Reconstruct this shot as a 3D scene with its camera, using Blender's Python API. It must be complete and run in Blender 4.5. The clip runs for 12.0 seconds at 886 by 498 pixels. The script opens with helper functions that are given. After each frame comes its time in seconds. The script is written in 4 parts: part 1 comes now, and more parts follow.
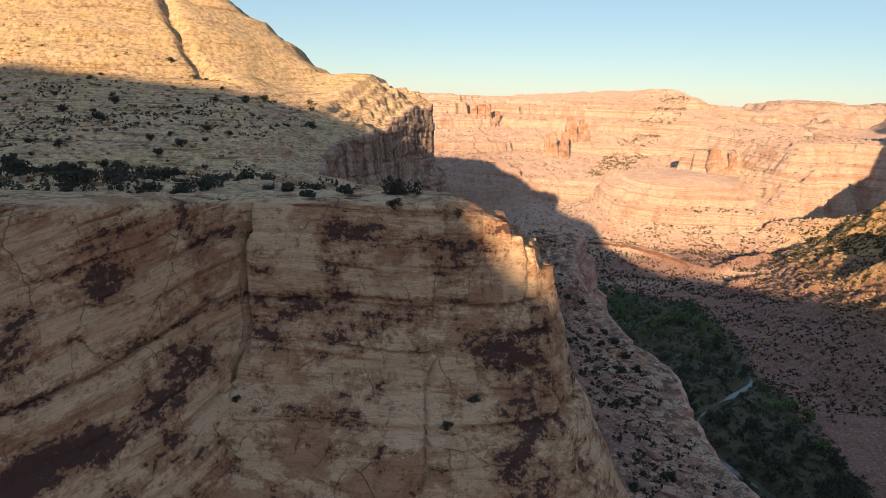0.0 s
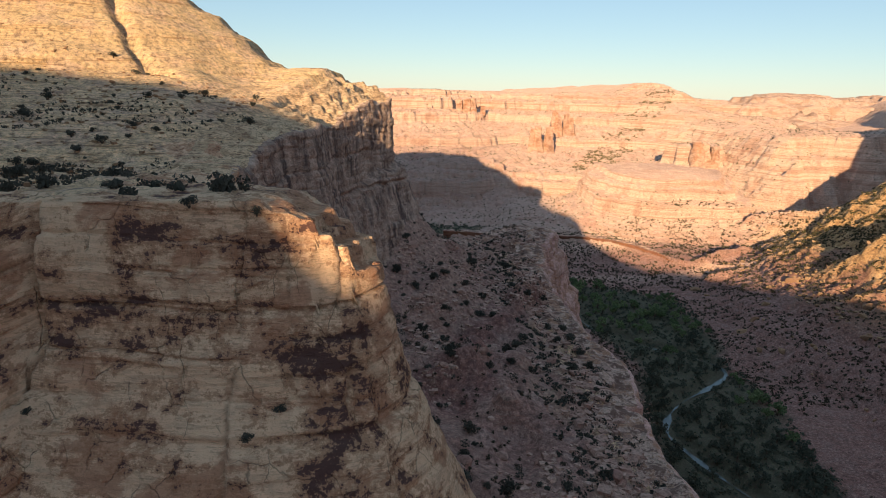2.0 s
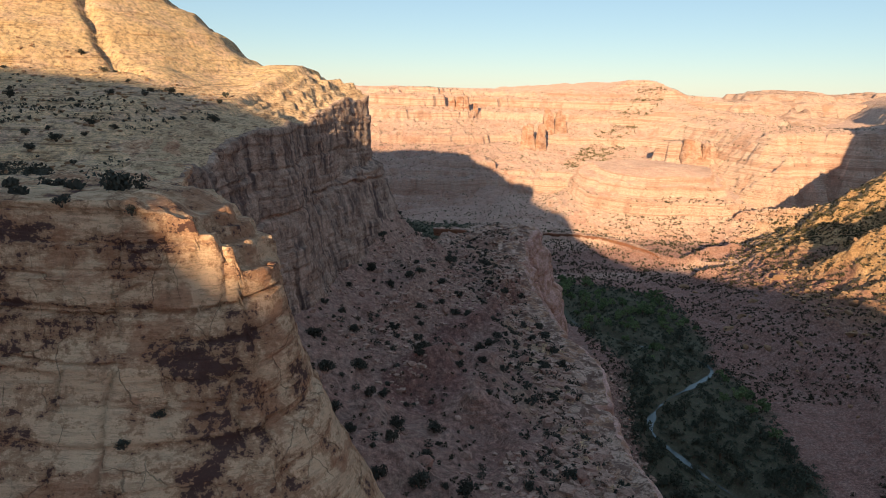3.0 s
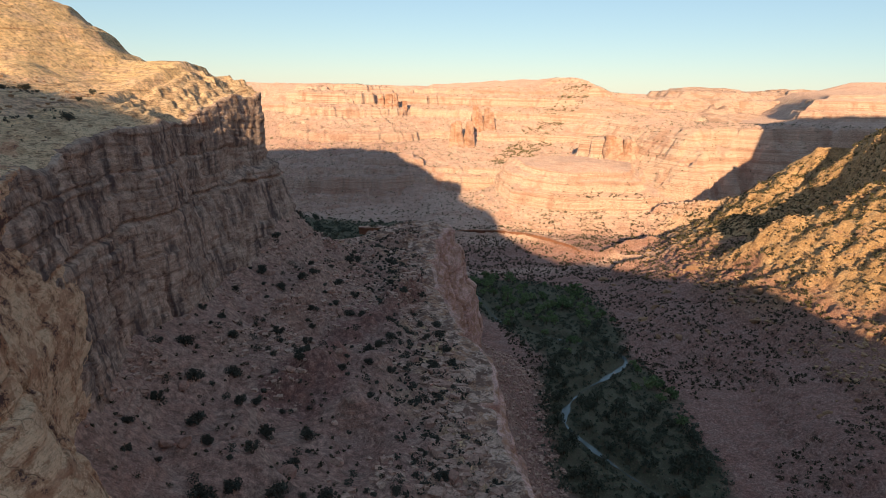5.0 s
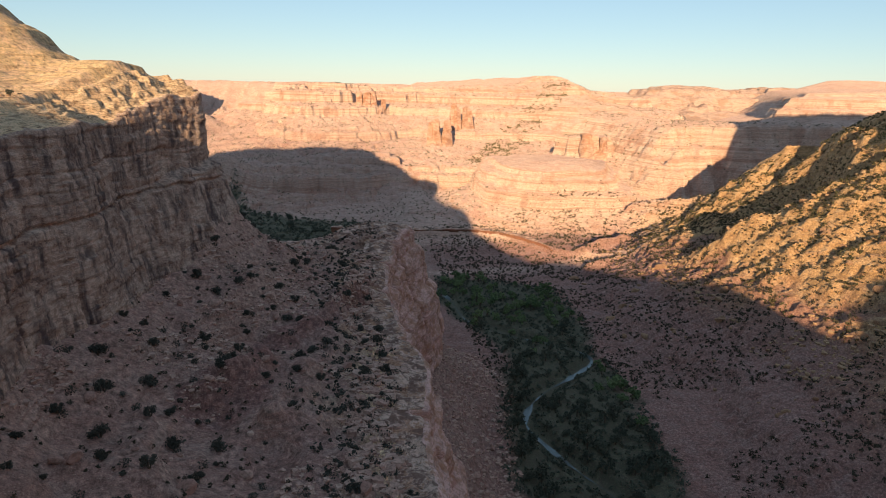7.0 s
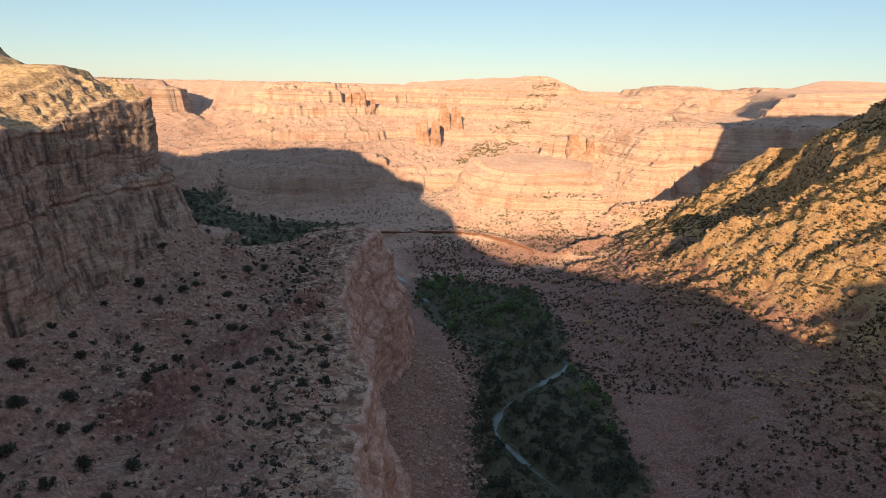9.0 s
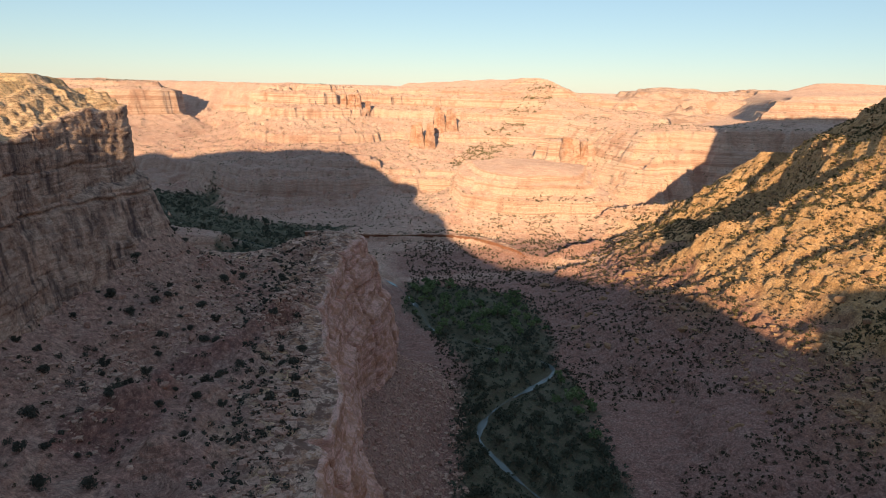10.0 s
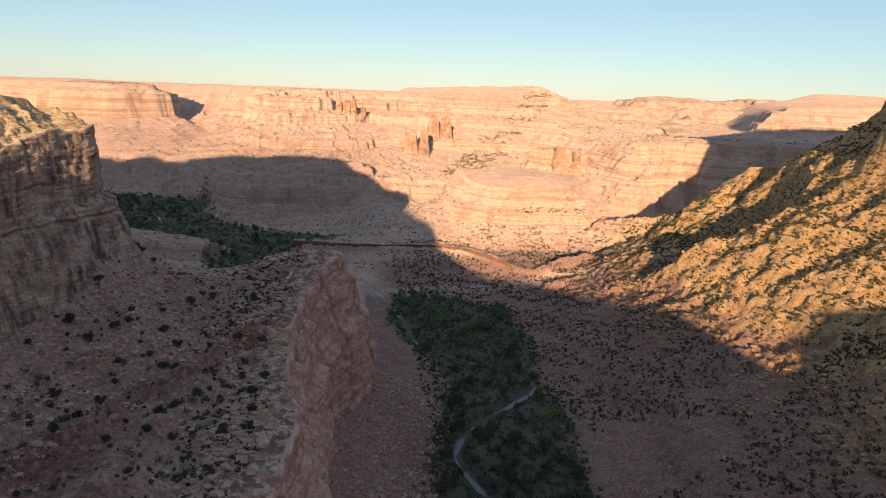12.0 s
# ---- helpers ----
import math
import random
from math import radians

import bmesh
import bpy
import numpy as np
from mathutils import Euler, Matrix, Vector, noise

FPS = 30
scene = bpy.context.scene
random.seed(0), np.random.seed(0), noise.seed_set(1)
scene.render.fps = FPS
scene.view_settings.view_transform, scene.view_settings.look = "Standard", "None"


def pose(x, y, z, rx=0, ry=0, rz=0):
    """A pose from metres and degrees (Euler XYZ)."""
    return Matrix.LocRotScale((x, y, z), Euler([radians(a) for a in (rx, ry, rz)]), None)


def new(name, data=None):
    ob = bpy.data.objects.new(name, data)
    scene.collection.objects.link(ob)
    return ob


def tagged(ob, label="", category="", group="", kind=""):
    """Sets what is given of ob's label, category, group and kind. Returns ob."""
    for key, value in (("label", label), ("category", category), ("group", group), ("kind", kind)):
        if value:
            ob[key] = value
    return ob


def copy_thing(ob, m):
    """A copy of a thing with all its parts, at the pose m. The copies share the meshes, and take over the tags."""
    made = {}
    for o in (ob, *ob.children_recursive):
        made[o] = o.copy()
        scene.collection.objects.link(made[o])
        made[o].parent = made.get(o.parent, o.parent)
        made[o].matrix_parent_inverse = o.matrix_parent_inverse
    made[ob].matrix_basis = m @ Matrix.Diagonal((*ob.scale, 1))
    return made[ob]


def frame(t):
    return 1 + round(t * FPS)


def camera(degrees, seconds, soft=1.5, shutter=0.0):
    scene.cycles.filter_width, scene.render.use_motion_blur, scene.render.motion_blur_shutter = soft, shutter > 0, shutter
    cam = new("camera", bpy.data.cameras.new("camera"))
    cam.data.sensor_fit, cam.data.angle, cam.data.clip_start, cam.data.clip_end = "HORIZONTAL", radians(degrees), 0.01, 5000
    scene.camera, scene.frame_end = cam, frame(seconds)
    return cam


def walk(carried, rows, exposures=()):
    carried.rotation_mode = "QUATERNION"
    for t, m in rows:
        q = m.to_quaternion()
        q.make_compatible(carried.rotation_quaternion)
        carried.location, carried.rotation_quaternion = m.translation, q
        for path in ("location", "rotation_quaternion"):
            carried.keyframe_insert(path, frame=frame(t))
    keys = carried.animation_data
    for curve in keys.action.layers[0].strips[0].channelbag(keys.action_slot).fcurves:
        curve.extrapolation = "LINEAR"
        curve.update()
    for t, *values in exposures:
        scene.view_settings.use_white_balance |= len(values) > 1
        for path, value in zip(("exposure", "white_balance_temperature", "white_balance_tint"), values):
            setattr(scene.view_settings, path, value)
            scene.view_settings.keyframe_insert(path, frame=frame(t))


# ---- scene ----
cam = camera(66.4, 12.0, soft=0.65)
METRES, EYE, TILT, LEAN, TURN = 80.0, 170.0, -13.5, 0.0, 0.0
ROWS = [
    (0.0, 0.0, 0.0, 0.0, -0.03, 0.91, -1.73),
    (0.5, 0.0318, 0.0082, 0.0019, -0.2, 0.85, -1.59),
    (1.0, 0.0651, 0.016, 0.0037, -0.37, 0.76, -1.47),
    (1.5, 0.1021, 0.0241, 0.0054, -0.55, 0.65, -1.34),
    (2.0, 0.1388, 0.0313, 0.007, -0.72, 0.54, -1.24),
    (2.5, 0.1792, 0.0384, 0.0087, -0.9, 0.44, -1.14),
    (3.0, 0.2186, 0.0448, 0.0101, -1.05, 0.36, -1.06),
    (5.0, 0.3889, 0.0702, 0.0171, -6.21, 0.19, 0.25),
    (5.5, 0.4325, 0.0771, 0.0199, -6.84, 0.15, 0.41),
    (6.0, 0.4747, 0.0827, 0.0228, -7.18, 0.13, 0.51),
    (6.5, 0.5197, 0.0875, 0.0272, -7.29, 0.09, 0.55),
    (7.0, 0.5622, 0.0922, 0.0315, -7.38, 0.04, 0.57),
    (9.0, 0.7389, 0.1091, 0.0622, -7.7, -0.02, 0.54),
    (9.5, 0.7846, 0.1109, 0.0779, -7.78, 0.01, 0.53),
    (10.0, 0.8276, 0.1112, 0.0975, -7.84, 0.04, 0.45),
    (10.5, 0.8692, 0.1118, 0.1198, -7.91, 0.06, 0.32),
    (11.0, 0.9031, 0.1128, 0.1413, -7.95, 0.11, 0.09),
    (11.5, 0.9313, 0.1136, 0.1639, -7.99, 0.2, -0.09),
    (12.0, 0.9519, 0.1145, 0.185, -7.99, 0.35, -0.29),
]
walk(cam, [(t, pose(0, 0, EYE, TILT, LEAN, TURN) @ pose(METRES * x, METRES * y, METRES * z, 90 + pitch, roll, yaw)) for t, x, y, z, yaw, pitch, roll in ROWS], exposures=[(0.0, 0.38, 6780, 14), (12.0, 0.38, 6780, 14)])

# ---- light: low evening sun from behind and to the side, clear sky ----
SUN_AZ, SUN_EL = radians(13.2), math.atan(0.177)
world = bpy.data.worlds.new("evening_sky")
scene.world = world
world.use_nodes = True
wt = world.node_tree
sky = wt.nodes.new("ShaderNodeTexSky")
sky.sky_type = "NISHITA"
sky.sun_disc = False
sky.sun_elevation = SUN_EL
sky.sun_rotation = math.pi + SUN_AZ
sky.altitude = 1500
sky.dust_density = 0.2
sky.ozone_density = 1.6
haze = wt.nodes.new("ShaderNodeMix")
haze.data_type = "RGBA"
haze.inputs[0].default_value = 0.5
haze.inputs[7].default_value = (2.05, 3.48, 4.5, 1)
wt.links.new(sky.outputs[0], haze.inputs[6])
wt.links.new(haze.outputs[2], wt.nodes["Background"].inputs[0])
wt.nodes["Background"].inputs[1].default_value = 0.12
sun = new("sun", bpy.data.lights.new("sun", "SUN"))
sun.data.energy, sun.data.angle, sun.data.color = 4.6, radians(0.5), (1.0, 0.83, 0.50)
TRAVEL = Vector((math.sin(SUN_AZ) * math.cos(SUN_EL), math.cos(SUN_AZ) * math.cos(SUN_EL), -math.sin(SUN_EL)))
sun.matrix_world = Matrix.Translation((-100, -400, 500)) @ TRAVEL.to_track_quat("-Z", "Y").to_matrix().to_4x4()

# ---- noise ----
rng = np.random.default_rng(7)
PERM = rng.permutation(1024)
VALS = rng.random(1024)


def hash3(i, j, k):
    return VALS[PERM[(PERM[(PERM[i & 1023] + j) & 1023] + k) & 1023]]


def vnoise(x, y, z=0.0, seed=0):
    """Smooth value noise, 0 to 1."""
    x, y, z = np.broadcast_arrays(np.asarray(x, float), np.asarray(y, float), np.asarray(z, float))
    i, j, k = np.floor(x).astype(np.int64), np.floor(y).astype(np.int64), np.floor(z).astype(np.int64)
    u, v, w = x - i, y - j, z - k
    u, v, w = u * u * (3 - 2 * u), v * v * (3 - 2 * v), w * w * (3 - 2 * w)
    i = i + seed * 131
    flat = not np.any(z)
    def layer(kk):
        a = hash3(i, j, kk) * (1 - u) + hash3(i + 1, j, kk) * u
        b = hash3(i, j + 1, kk) * (1 - u) + hash3(i + 1, j + 1, kk) * u
        return a * (1 - v) + b * v
    return layer(k) if flat else layer(k) * (1 - w) + layer(k + 1) * w


def fbm(x, y, z=0.0, octaves=4, seed=0, gain=0.5):
    """Summed noise, about -1 to 1."""
    total, amp, norm = 0.0, 1.0, 0.0
    for o in range(octaves):
        f = 2.03 ** o
        total = total + amp * (vnoise(np.asarray(x) * f, np.asarray(y) * f, np.asarray(z) * f, seed + o) * 2 - 1)
        norm += amp
        amp *= gain
    return total / norm * 1.6


def sstep(a, b, x):
    t = np.clip((x - a) / (b - a), 0, 1)
    return t * t * (3 - 2 * t)


def sdist(poly, x, y):
    """Signed distance to a closed outline, positive inside."""
    best, inside = np.full(np.shape(x), 1e18), np.zeros(np.shape(x), bool)
    n = len(poly)
    for a in range(n):
        (ax, ay), (bx, by) = poly[a], poly[(a + 1) % n]
        ex, ey = bx - ax, by - ay
        t = np.clip(((x - ax) * ex + (y - ay) * ey) / (ex * ex + ey * ey), 0, 1)
        best = np.minimum(best, (x - ax - t * ex) ** 2 + (y - ay - t * ey) ** 2)
        cross = (ay > y) != (by > y)
        with np.errstate(divide="ignore", invalid="ignore"):
            inside ^= cross & (x < ex * (y - ay) / (ey if ey else 1e-9) + ax)
    return np.where(inside, 1, -1) * np.sqrt(best)


def ldist(line, x, y):
    """Distance to an open line."""
    best = np.full(np.shape(x), 1e18)
    for (ax, ay), (bx, by) in zip(line, line[1:]):
        ex, ey = bx - ax, by - ay
        t = np.clip(((x - ax) * ex + (y - ay) * ey) / (ex * ex + ey * ey), 0, 1)
        best = np.minimum(best, (x - ax - t * ex) ** 2 + (y - ay - t * ey) ** 2)
    return np.sqrt(best)


def ridge(line, tops, x, y, slope):
    """A crest along a line, with sides that fall off evenly."""
    best = np.full(np.shape(x), -1e9)
    for (ax, ay), (bx, by), za, zb in zip(line, line[1:], tops, tops[1:]):
        ex, ey = bx - ax, by - ay
        t = np.clip(((x - ax) * ex + (y - ay) * ey) / (ex * ex + ey * ey), 0, 1)
        d = np.sqrt((x - ax - t * ex) ** 2 + (y - ay - t * ey) ** 2)
        best = np.maximum(best, za + (zb - za) * t - slope * d)
    return best


# ---- plan of the canyon ----
NOSE = [(-110, -30), (-70, 8), (-40, 25), (-27, 31), (-19, 36.5), (-15.2, 41.6), (-13.2, 42.6), (-11.6, 41.8), (-5, 41.4), (3.0, 41.4), (6.4, 43.0), (7.4, 46.4), (4.5, 51), (-4, 58), (-11, 70), (-17, 90), (-21, 110)]
HEADLAND = [(-21, 110), (-24, 130), (-23.5, 150), (-19.5, 166), (-19.5, 190), (-14, 214), (-9, 232), (-5.5, 244), (-9, 252), (-24, 257), (-50, 266)]
PLATEAU = NOSE + HEADLAND[1:] + [(-100, 296), (-220, 330), (-500, 400), (-2500, 500), (-2500, -2500), (0, -2500), (-10, -500), (-30, -260), (-50, -200), (-80, -165), (-115, -130), (-135, -90)]
BENCH_EDGE = [(75, 0), (63, 60), (60, 124), (61, 153), (63, 178), (58.5, 205), (56, 228), (56, 256), (58, 288), (64, 318), (71, 338), (72, 352), (62, 360), (48, 354), (34, 342), (17, 327), (-12, 332), (-60, 360)]
BENCH = BENCH_EDGE + [(-300, 410), (-2500, 520), (-2500, -2500), (300, -2500), (270, -400), (190, -190), (110, -80)]
RIVER = [(-520, 1330), (-330, 1180), (-215, 1040), (-150, 880), (-85, 800), (-12, 720), (52, 668), (100, 590), (118, 520), (125, 464), (150, 432), (182, 408), (190, 386), (172, 365), (151, 347), (136, 328), (129, 308), (134, 286), (142, 264), (152, 240), (165, 190), (170, 120), (190, 20), (240, -120), (330, -320), (420, -700), (500, -2400)]
RIDGE_X = [-2500, -600, -300, -200, -160, -132, -118, -90, -66, -64, -61, -58, -53, -50, -47, -30, -8, 15, 46, 89, 107, 140, 150, 165, 178, 190, 199, 212, 240, 330, 500]
RIDGE_Z = [252, 252, 250, 248, 244.5, 240, 236, 223, 217, 214.7, 212.6, 208, 204.5, 200.2, 193, 183, 172, 166, 166, 160, 161, 163, 158, 148, 142, 148, 157, 172, 176, 150, 60]
FOOT_X = [-2500, -900, -300, -223, -160, -120, -80, 0, 120, 165, 240, 355, 395, 430, 460, 480, 520, 560, 620, 700, 1000, 2500]
FOOT_Y = [1650, 1400, 1190, 1150, 1080, 970, 905, 905, 940, 935, 915, 890, 855, 815, 802, 815, 812, 792, 778, 765, 800, 1000]
MESA = [(190, 806), (195, 762), (212, 735), (246, 708), (290, 704), (326, 704), (350, 720), (372, 770), (392, 860), (300, 930), (200, 920)]
BANK_X = [20, 60, 108, 150, 185, 205, 222, 234, 262]
BANK_Y = [716, 704, 698, 698, 688, 664, 632, 606, 590]
PROMONTORIES = [([(-720, 1560), (-640, 1500), (-520, 1455), (-430, 1438), (-385, 1432), (-335, 1470), (-286, 1518), (-290, 1580), (-330, 1660), (-700, 1680)], 112, 174, 0.72, 7, 0.0, 1.0),
                ([(340, 990), (348, 962), (372, 956), (400, 962), (430, 985), (430, 1015), (340, 1015)], 80, 114, 0.75, 5, 0.0, 1.0),
                ([(-30, 1580), (-20, 1515), (20, 1505), (40, 1560), (30, 1640)], 150, 184, 0.5, 7, 0.0, 1.0),
                ([(-16, 1070), (-4, 1026), (36, 1010), (72, 1012), (100, 1002), (114, 1012), (112, 1070)], 52, 80, 0.6, 5, 0.0, 1.0),
                ([(1040, 1540), (1120, 1480), (1300, 1470), (1800, 1700), (2300, 2300), (1900, 2700), (1400, 2300)], 118, 176, 0.35, 8, 0.03, 0.55),
                ([(1560, 2160), (1680, 2080), (1900, 2080), (2200, 2350), (2100, 2600), (1650, 2400)], 176, 224, 0.5, 8, 0.0, 0.6)]
GROVE = [(116, 575), (150, 560), (203, 520), (204, 450), (193, 400), (192, 335), (182, 250), (176, 190), (110, 190), (111, 260), (120, 320), (138, 380), (130, 430), (108, 500)]
GROVE_FAR = [(-320, 1150), (-234, 1105), (-140, 1045), (-108, 950), (-88, 882), (-20, 834), (79, 762), (60, 742), (26, 712), (4, 640), (-50, 640), (-62, 690), (-54, 735), (-105, 800), (-180, 800), (-270, 1040)]
LEDGES = [[(13, 145), (21, 155), (23, 183), (31, 194), (40, 216), (49, 247), (58, 285)], [(25, 130), (30, 148), (33, 170), (41, 198)], [(8, 190), (18, 225), (24, 262), (40, 300)]]
SPURS = [([(255, 600), (282, 618), (310, 632), (345, 636)], 7, 6), ([(246, 560), (280, 575), (310, 580), (340, 572)], 9, 6), ([(292, 522), (314, 506), (338, 500)], 13, 8)]
CREST = [(300, 442), (312, 433), (336, 425), (358, 414), (387, 423), (428, 437), (470, 450)]
CREST_Z = [44, 53, 69, 84, 105, 138, 166]
RIGHT_Y = [-2500, -100, 267, 332, 360, 390, 425, 480, 586, 640, 665, 700, 760, 900]
RIGHT_X = [570, 345, 314, 335, 324, 318, 312, 324, 358, 378, 395, 450, 640, 1400]
SPINE = [(326, 708), (343, 698), (364, 682), (400, 655), (425, 636), (438, 626), (446, 619), (453, 611), (474, 592), (505, 570), (570, 540)]
SPINE_Z = [42, 56, 60, 70, 86, 99, 116, 124, 128, 146, 190]


def plateau_top(x, y, d):
    z = 163.3 - 0.105 * np.clip(y - 44, -30, 56) + 0.215 * np.clip(y - 110, 0, 72) + 0.035 * np.clip(y - 182, 0, 64) - 0.3 * np.clip(y - 246, 0, 60) * sstep(-110, -60, x)
    z = z + (0.5 + 1.1 * sstep(55, 90, y)) * fbm(x / 23, y / 23, octaves=3, seed=3)
    step = x + 0.8 * fbm(x / 3, y / 2.2, octaves=3, seed=6)
    z = z - (1.0 * sstep(0.5, 3, step) + 0.9 * sstep(3.6, 4.1, step) + 0.8 * sstep(4.8, 5.2, step) + 1.5 * sstep(6.0, 6.6, step)) * sstep(66, 50, y)
    z = z - 7.5 * np.exp(-((y - 188) / 27) ** 2) * sstep(-62, -34, x)
    edge = d + 2.2 * fbm(x / 24, y / 24, octaves=2, seed=4) + 0.5 * fbm(x / 5, y / 5, octaves=3, seed=8)
    fall = 2.6 * sstep(11.5, 10.4, edge) + 2.0 * sstep(8.0, 7.3, edge) + 1.8 * sstep(4.6, 4.0, edge) + 1.6 * sstep(2.2, 1.6, edge)
    z = z + (1.6 - fall) * sstep(150, 200, y)
    bx, by = x / 4.6 + 0.7 * fbm(x / 9, y / 9, octaves=2, seed=14), y / 5.5 + 0.6 * fbm(x / 8, y / 8, octaves=2, seed=15)
    z = z - 1.5 * vnoise(np.floor(bx) * 3.7 + 0.5, np.floor(by) * 5.3 + 0.5, seed=16) * sstep(16, 10, d) * sstep(165, 195, y) * sstep(300, 262, y)
    z = z - 6.0 * np.clip(1 - d / 22, 0, 1) * sstep(112, 130, y) * sstep(185, 150, y)
    e = np.sqrt((np.maximum(x + 130, 0) / 90) ** 2 + ((y - 245) / 75) ** 2)
    dome = np.maximum(0, (46 + 9 * sstep(-110, -180, x)) * (1 - e ** 1.5)) * (1 + 0.11 * fbm(x / 30, y / 30, octaves=3, seed=5))
    dome = terrace(dome + 0.06 * x, 7.5, 0.5, fbm(x / 25, y / 40, octaves=3, seed=18), 0.5) - 0.06 * x
    return z + np.where(e < 1, np.maximum(dome, 0), 0) - 3.6 * np.exp(-(ldist([(-104, 246), (-84, 211), (-74, 198), (-65, 190), (-57, 184)], x, y) / 1.5) ** 2)


def bench_top(x, y, d_plateau):
    d = np.maximum(-d_plateau, 0)
    z = 96 + 31 * np.exp(-d / 30) + 11 * np.exp(-((x + 4) ** 2 + (y - 245) ** 2) / 600)
    z = z + 6.0 * np.exp(-((x - 60) ** 2 + (y - 335) ** 2) / 1100)
    return z + 2.2 * fbm(x / 26, y / 26, octaves=3, seed=9)


def terrace(z, h, k, wx, wy):
    """Pulls a slope into ledges of height h, by the share k."""
    q = (z + 1.2 * wx) / h
    f = q - np.floor(q)
    return z + k * h * (sstep(0.35, 0.95, f) - f) * (0.55 + 0.45 * wy)


def height(x, y):
    x, y = np.asarray(x, float), np.asarray(y, float)
    n1 = fbm(x / 60, y / 60, octaves=4, seed=11)
    n2 = fbm(x / 14, y / 14, octaves=4, seed=17)
    n3 = fbm(x / 4, y / 4, octaves=3, seed=23)
    wide = fbm(x / 170, y / 170, octaves=4, seed=29)
    dr = ldist(RIVER, x, y)
    # valley floor
    z = 7 + 3.5 * sstep(4, 9, dr) + 0.05 * np.clip(dr - 30, 0, 200) * (1 + 0.4 * n1) + 0.8 * n2 * sstep(6, 30, dr)
    # red bank beyond the grove, with low curved spurs
    to_bank = y - np.interp(x, BANK_X, BANK_Y) + 3 * n1
    bank = np.where(to_bank > 0, 25.5 + 0.012 * to_bank + 1.2 * n2, 19 + 0.13 * to_bank + 0.8 * n2 + 1.5 * sstep(-36, -34, to_bank))
    z = np.maximum(z, bank * np.maximum(sstep(60, 120, x) * sstep(252, 234, x), sstep(14, 34, x) * sstep(775, 745, y)))
    z = z + 15 * sstep(1.0, 0.55, ldist([(-150, 745), (-82, 712)], x, y) / 30 + 0.2 * n2)
    for spur, tall, wide_by in SPURS:
        z = z + tall * np.exp(-(ldist(spur, x, y) / wide_by) ** 2) * (1 + 0.35 * n2)
    # slope on the right: spurs and gullies that run down it
    gully = 1 - np.abs(fbm((y + 0.35 * x + 22 * n1 + 6 * n2) / 58, (x + 25 * n1) / 120, octaves=4, seed=37))
    xr = np.interp(y, RIGHT_Y, RIGHT_X) + 9 * n1 + 3 * n2
    zr = np.interp(x - xr, [-400, 0, 60, 100, 150, 165, 200, 320], [-86, 50, 90, 135, 175, 203, 232, 246])
    zr = zr + 70 * sstep(100, 135, x - xr) * sstep(470, 400, y) + 0.5 * np.clip(x - 462, 0, 70) * sstep(560, 500, y)
    zr = np.minimum(zr, np.interp(y, [440, 500, 548, 566, 590, 620, 700], [320, 178, 142, 108, 70, 54, 36]) + 4 * n1)
    zr = zr + (5.5 * (gully - 0.62) * sstep(-40, 60, x - xr)) + 2.8 * n2 + 1.5 * n3
    zr = zr - 28 * (sstep(428, 458, y + 4 * n1) - sstep(525, 575, y)) * sstep(14, 42, x - xr) * sstep(114, 84, x - xr)
    zr = terrace(zr, 12, 0.5, 2 * n1, wide)
    zr = np.maximum(zr, terrace(ridge(CREST, CREST_Z, x + 3 * n2, y + 2 * n1, 0.75) + 2.5 * n2 + 1.2 * n3, 8, 0.6, 2 * n1, wide))
    crest = ridge(SPINE, SPINE_Z, x + 3 * n2, y + 3 * n1, 0.85) + 2.5 * n2 + 1.2 * n3
    zr = np.maximum(zr, terrace(crest, 9, 0.6, 2 * n1, wide))
    ds = ldist([(300, 496), (320, 484), (345, 480)], x, y) + 3 * n2
    zr = zr + 13 * np.exp(-(ds / 14) ** 2) * sstep(295, 322, x)
    z = np.maximum(z, zr)
    # far wall: stepped cliffs and slopes, cut by gullies
    rib = 1 - np.abs(fbm(x / 48, y / 190, octaves=3, seed=43))
    butt = 1 - np.abs(fbm((x + 10 * n1) / 19, y / 120, octaves=3, seed=47))
    u = y - np.interp(x, FOOT_X, FOOT_Y) + 60 * wide * sstep(40, 300, y - np.interp(x, FOOT_X, FOOT_Y)) + 22 * (rib - 0.6) + 12 * (butt - 0.6) + 9 * n1 + 5 * n2
    u = u - 2.2 * np.maximum(0, x - 650) * sstep(90, 200, u)
    low = np.interp(u, [-60, 0, 34, 40, 62, 68, 150, 330, 338, 480, 486, 560, 570, 640, 650, 760], [0, 20, 34, 48, 52, 58, 66, 80, 92, 116, 130, 138, 158, 163, 172, 176])
    high = np.interp(u, [-60, 0, 24, 30, 48, 54, 76, 82, 420, 450, 600, 620, 760, 780], [0, 22, 48, 62, 82, 96, 108, 124, 132, 146, 160, 178, 184, 198])
    w = sstep(405, 470, x)
    zf = low * (1 - w) + (high + 0.08 * np.clip(x - 480, 0, 90) * sstep(40, 90, u)) * w
    zf = zf - 0.06 * np.clip(y - np.interp(x, FOOT_X, FOOT_Y) - 95, 0, 800) * sstep(490, 600, x)
    far = sstep(700, 900, u)
    zf = zf + sstep(420, 700, u) * (8 * sstep(350, 620, x) + 5 * wide + 3 * n1 * (1 - far))
    zf = zf + (1 - far) * (2.6 * n2 + 1.4 * n3)
    zf = terrace(zf, 8.5, 0.6 * (1 - far), 3.0 * n1, 1.8 * wide)
    z = np.maximum(z, np.where(u > -60, zf, 0))
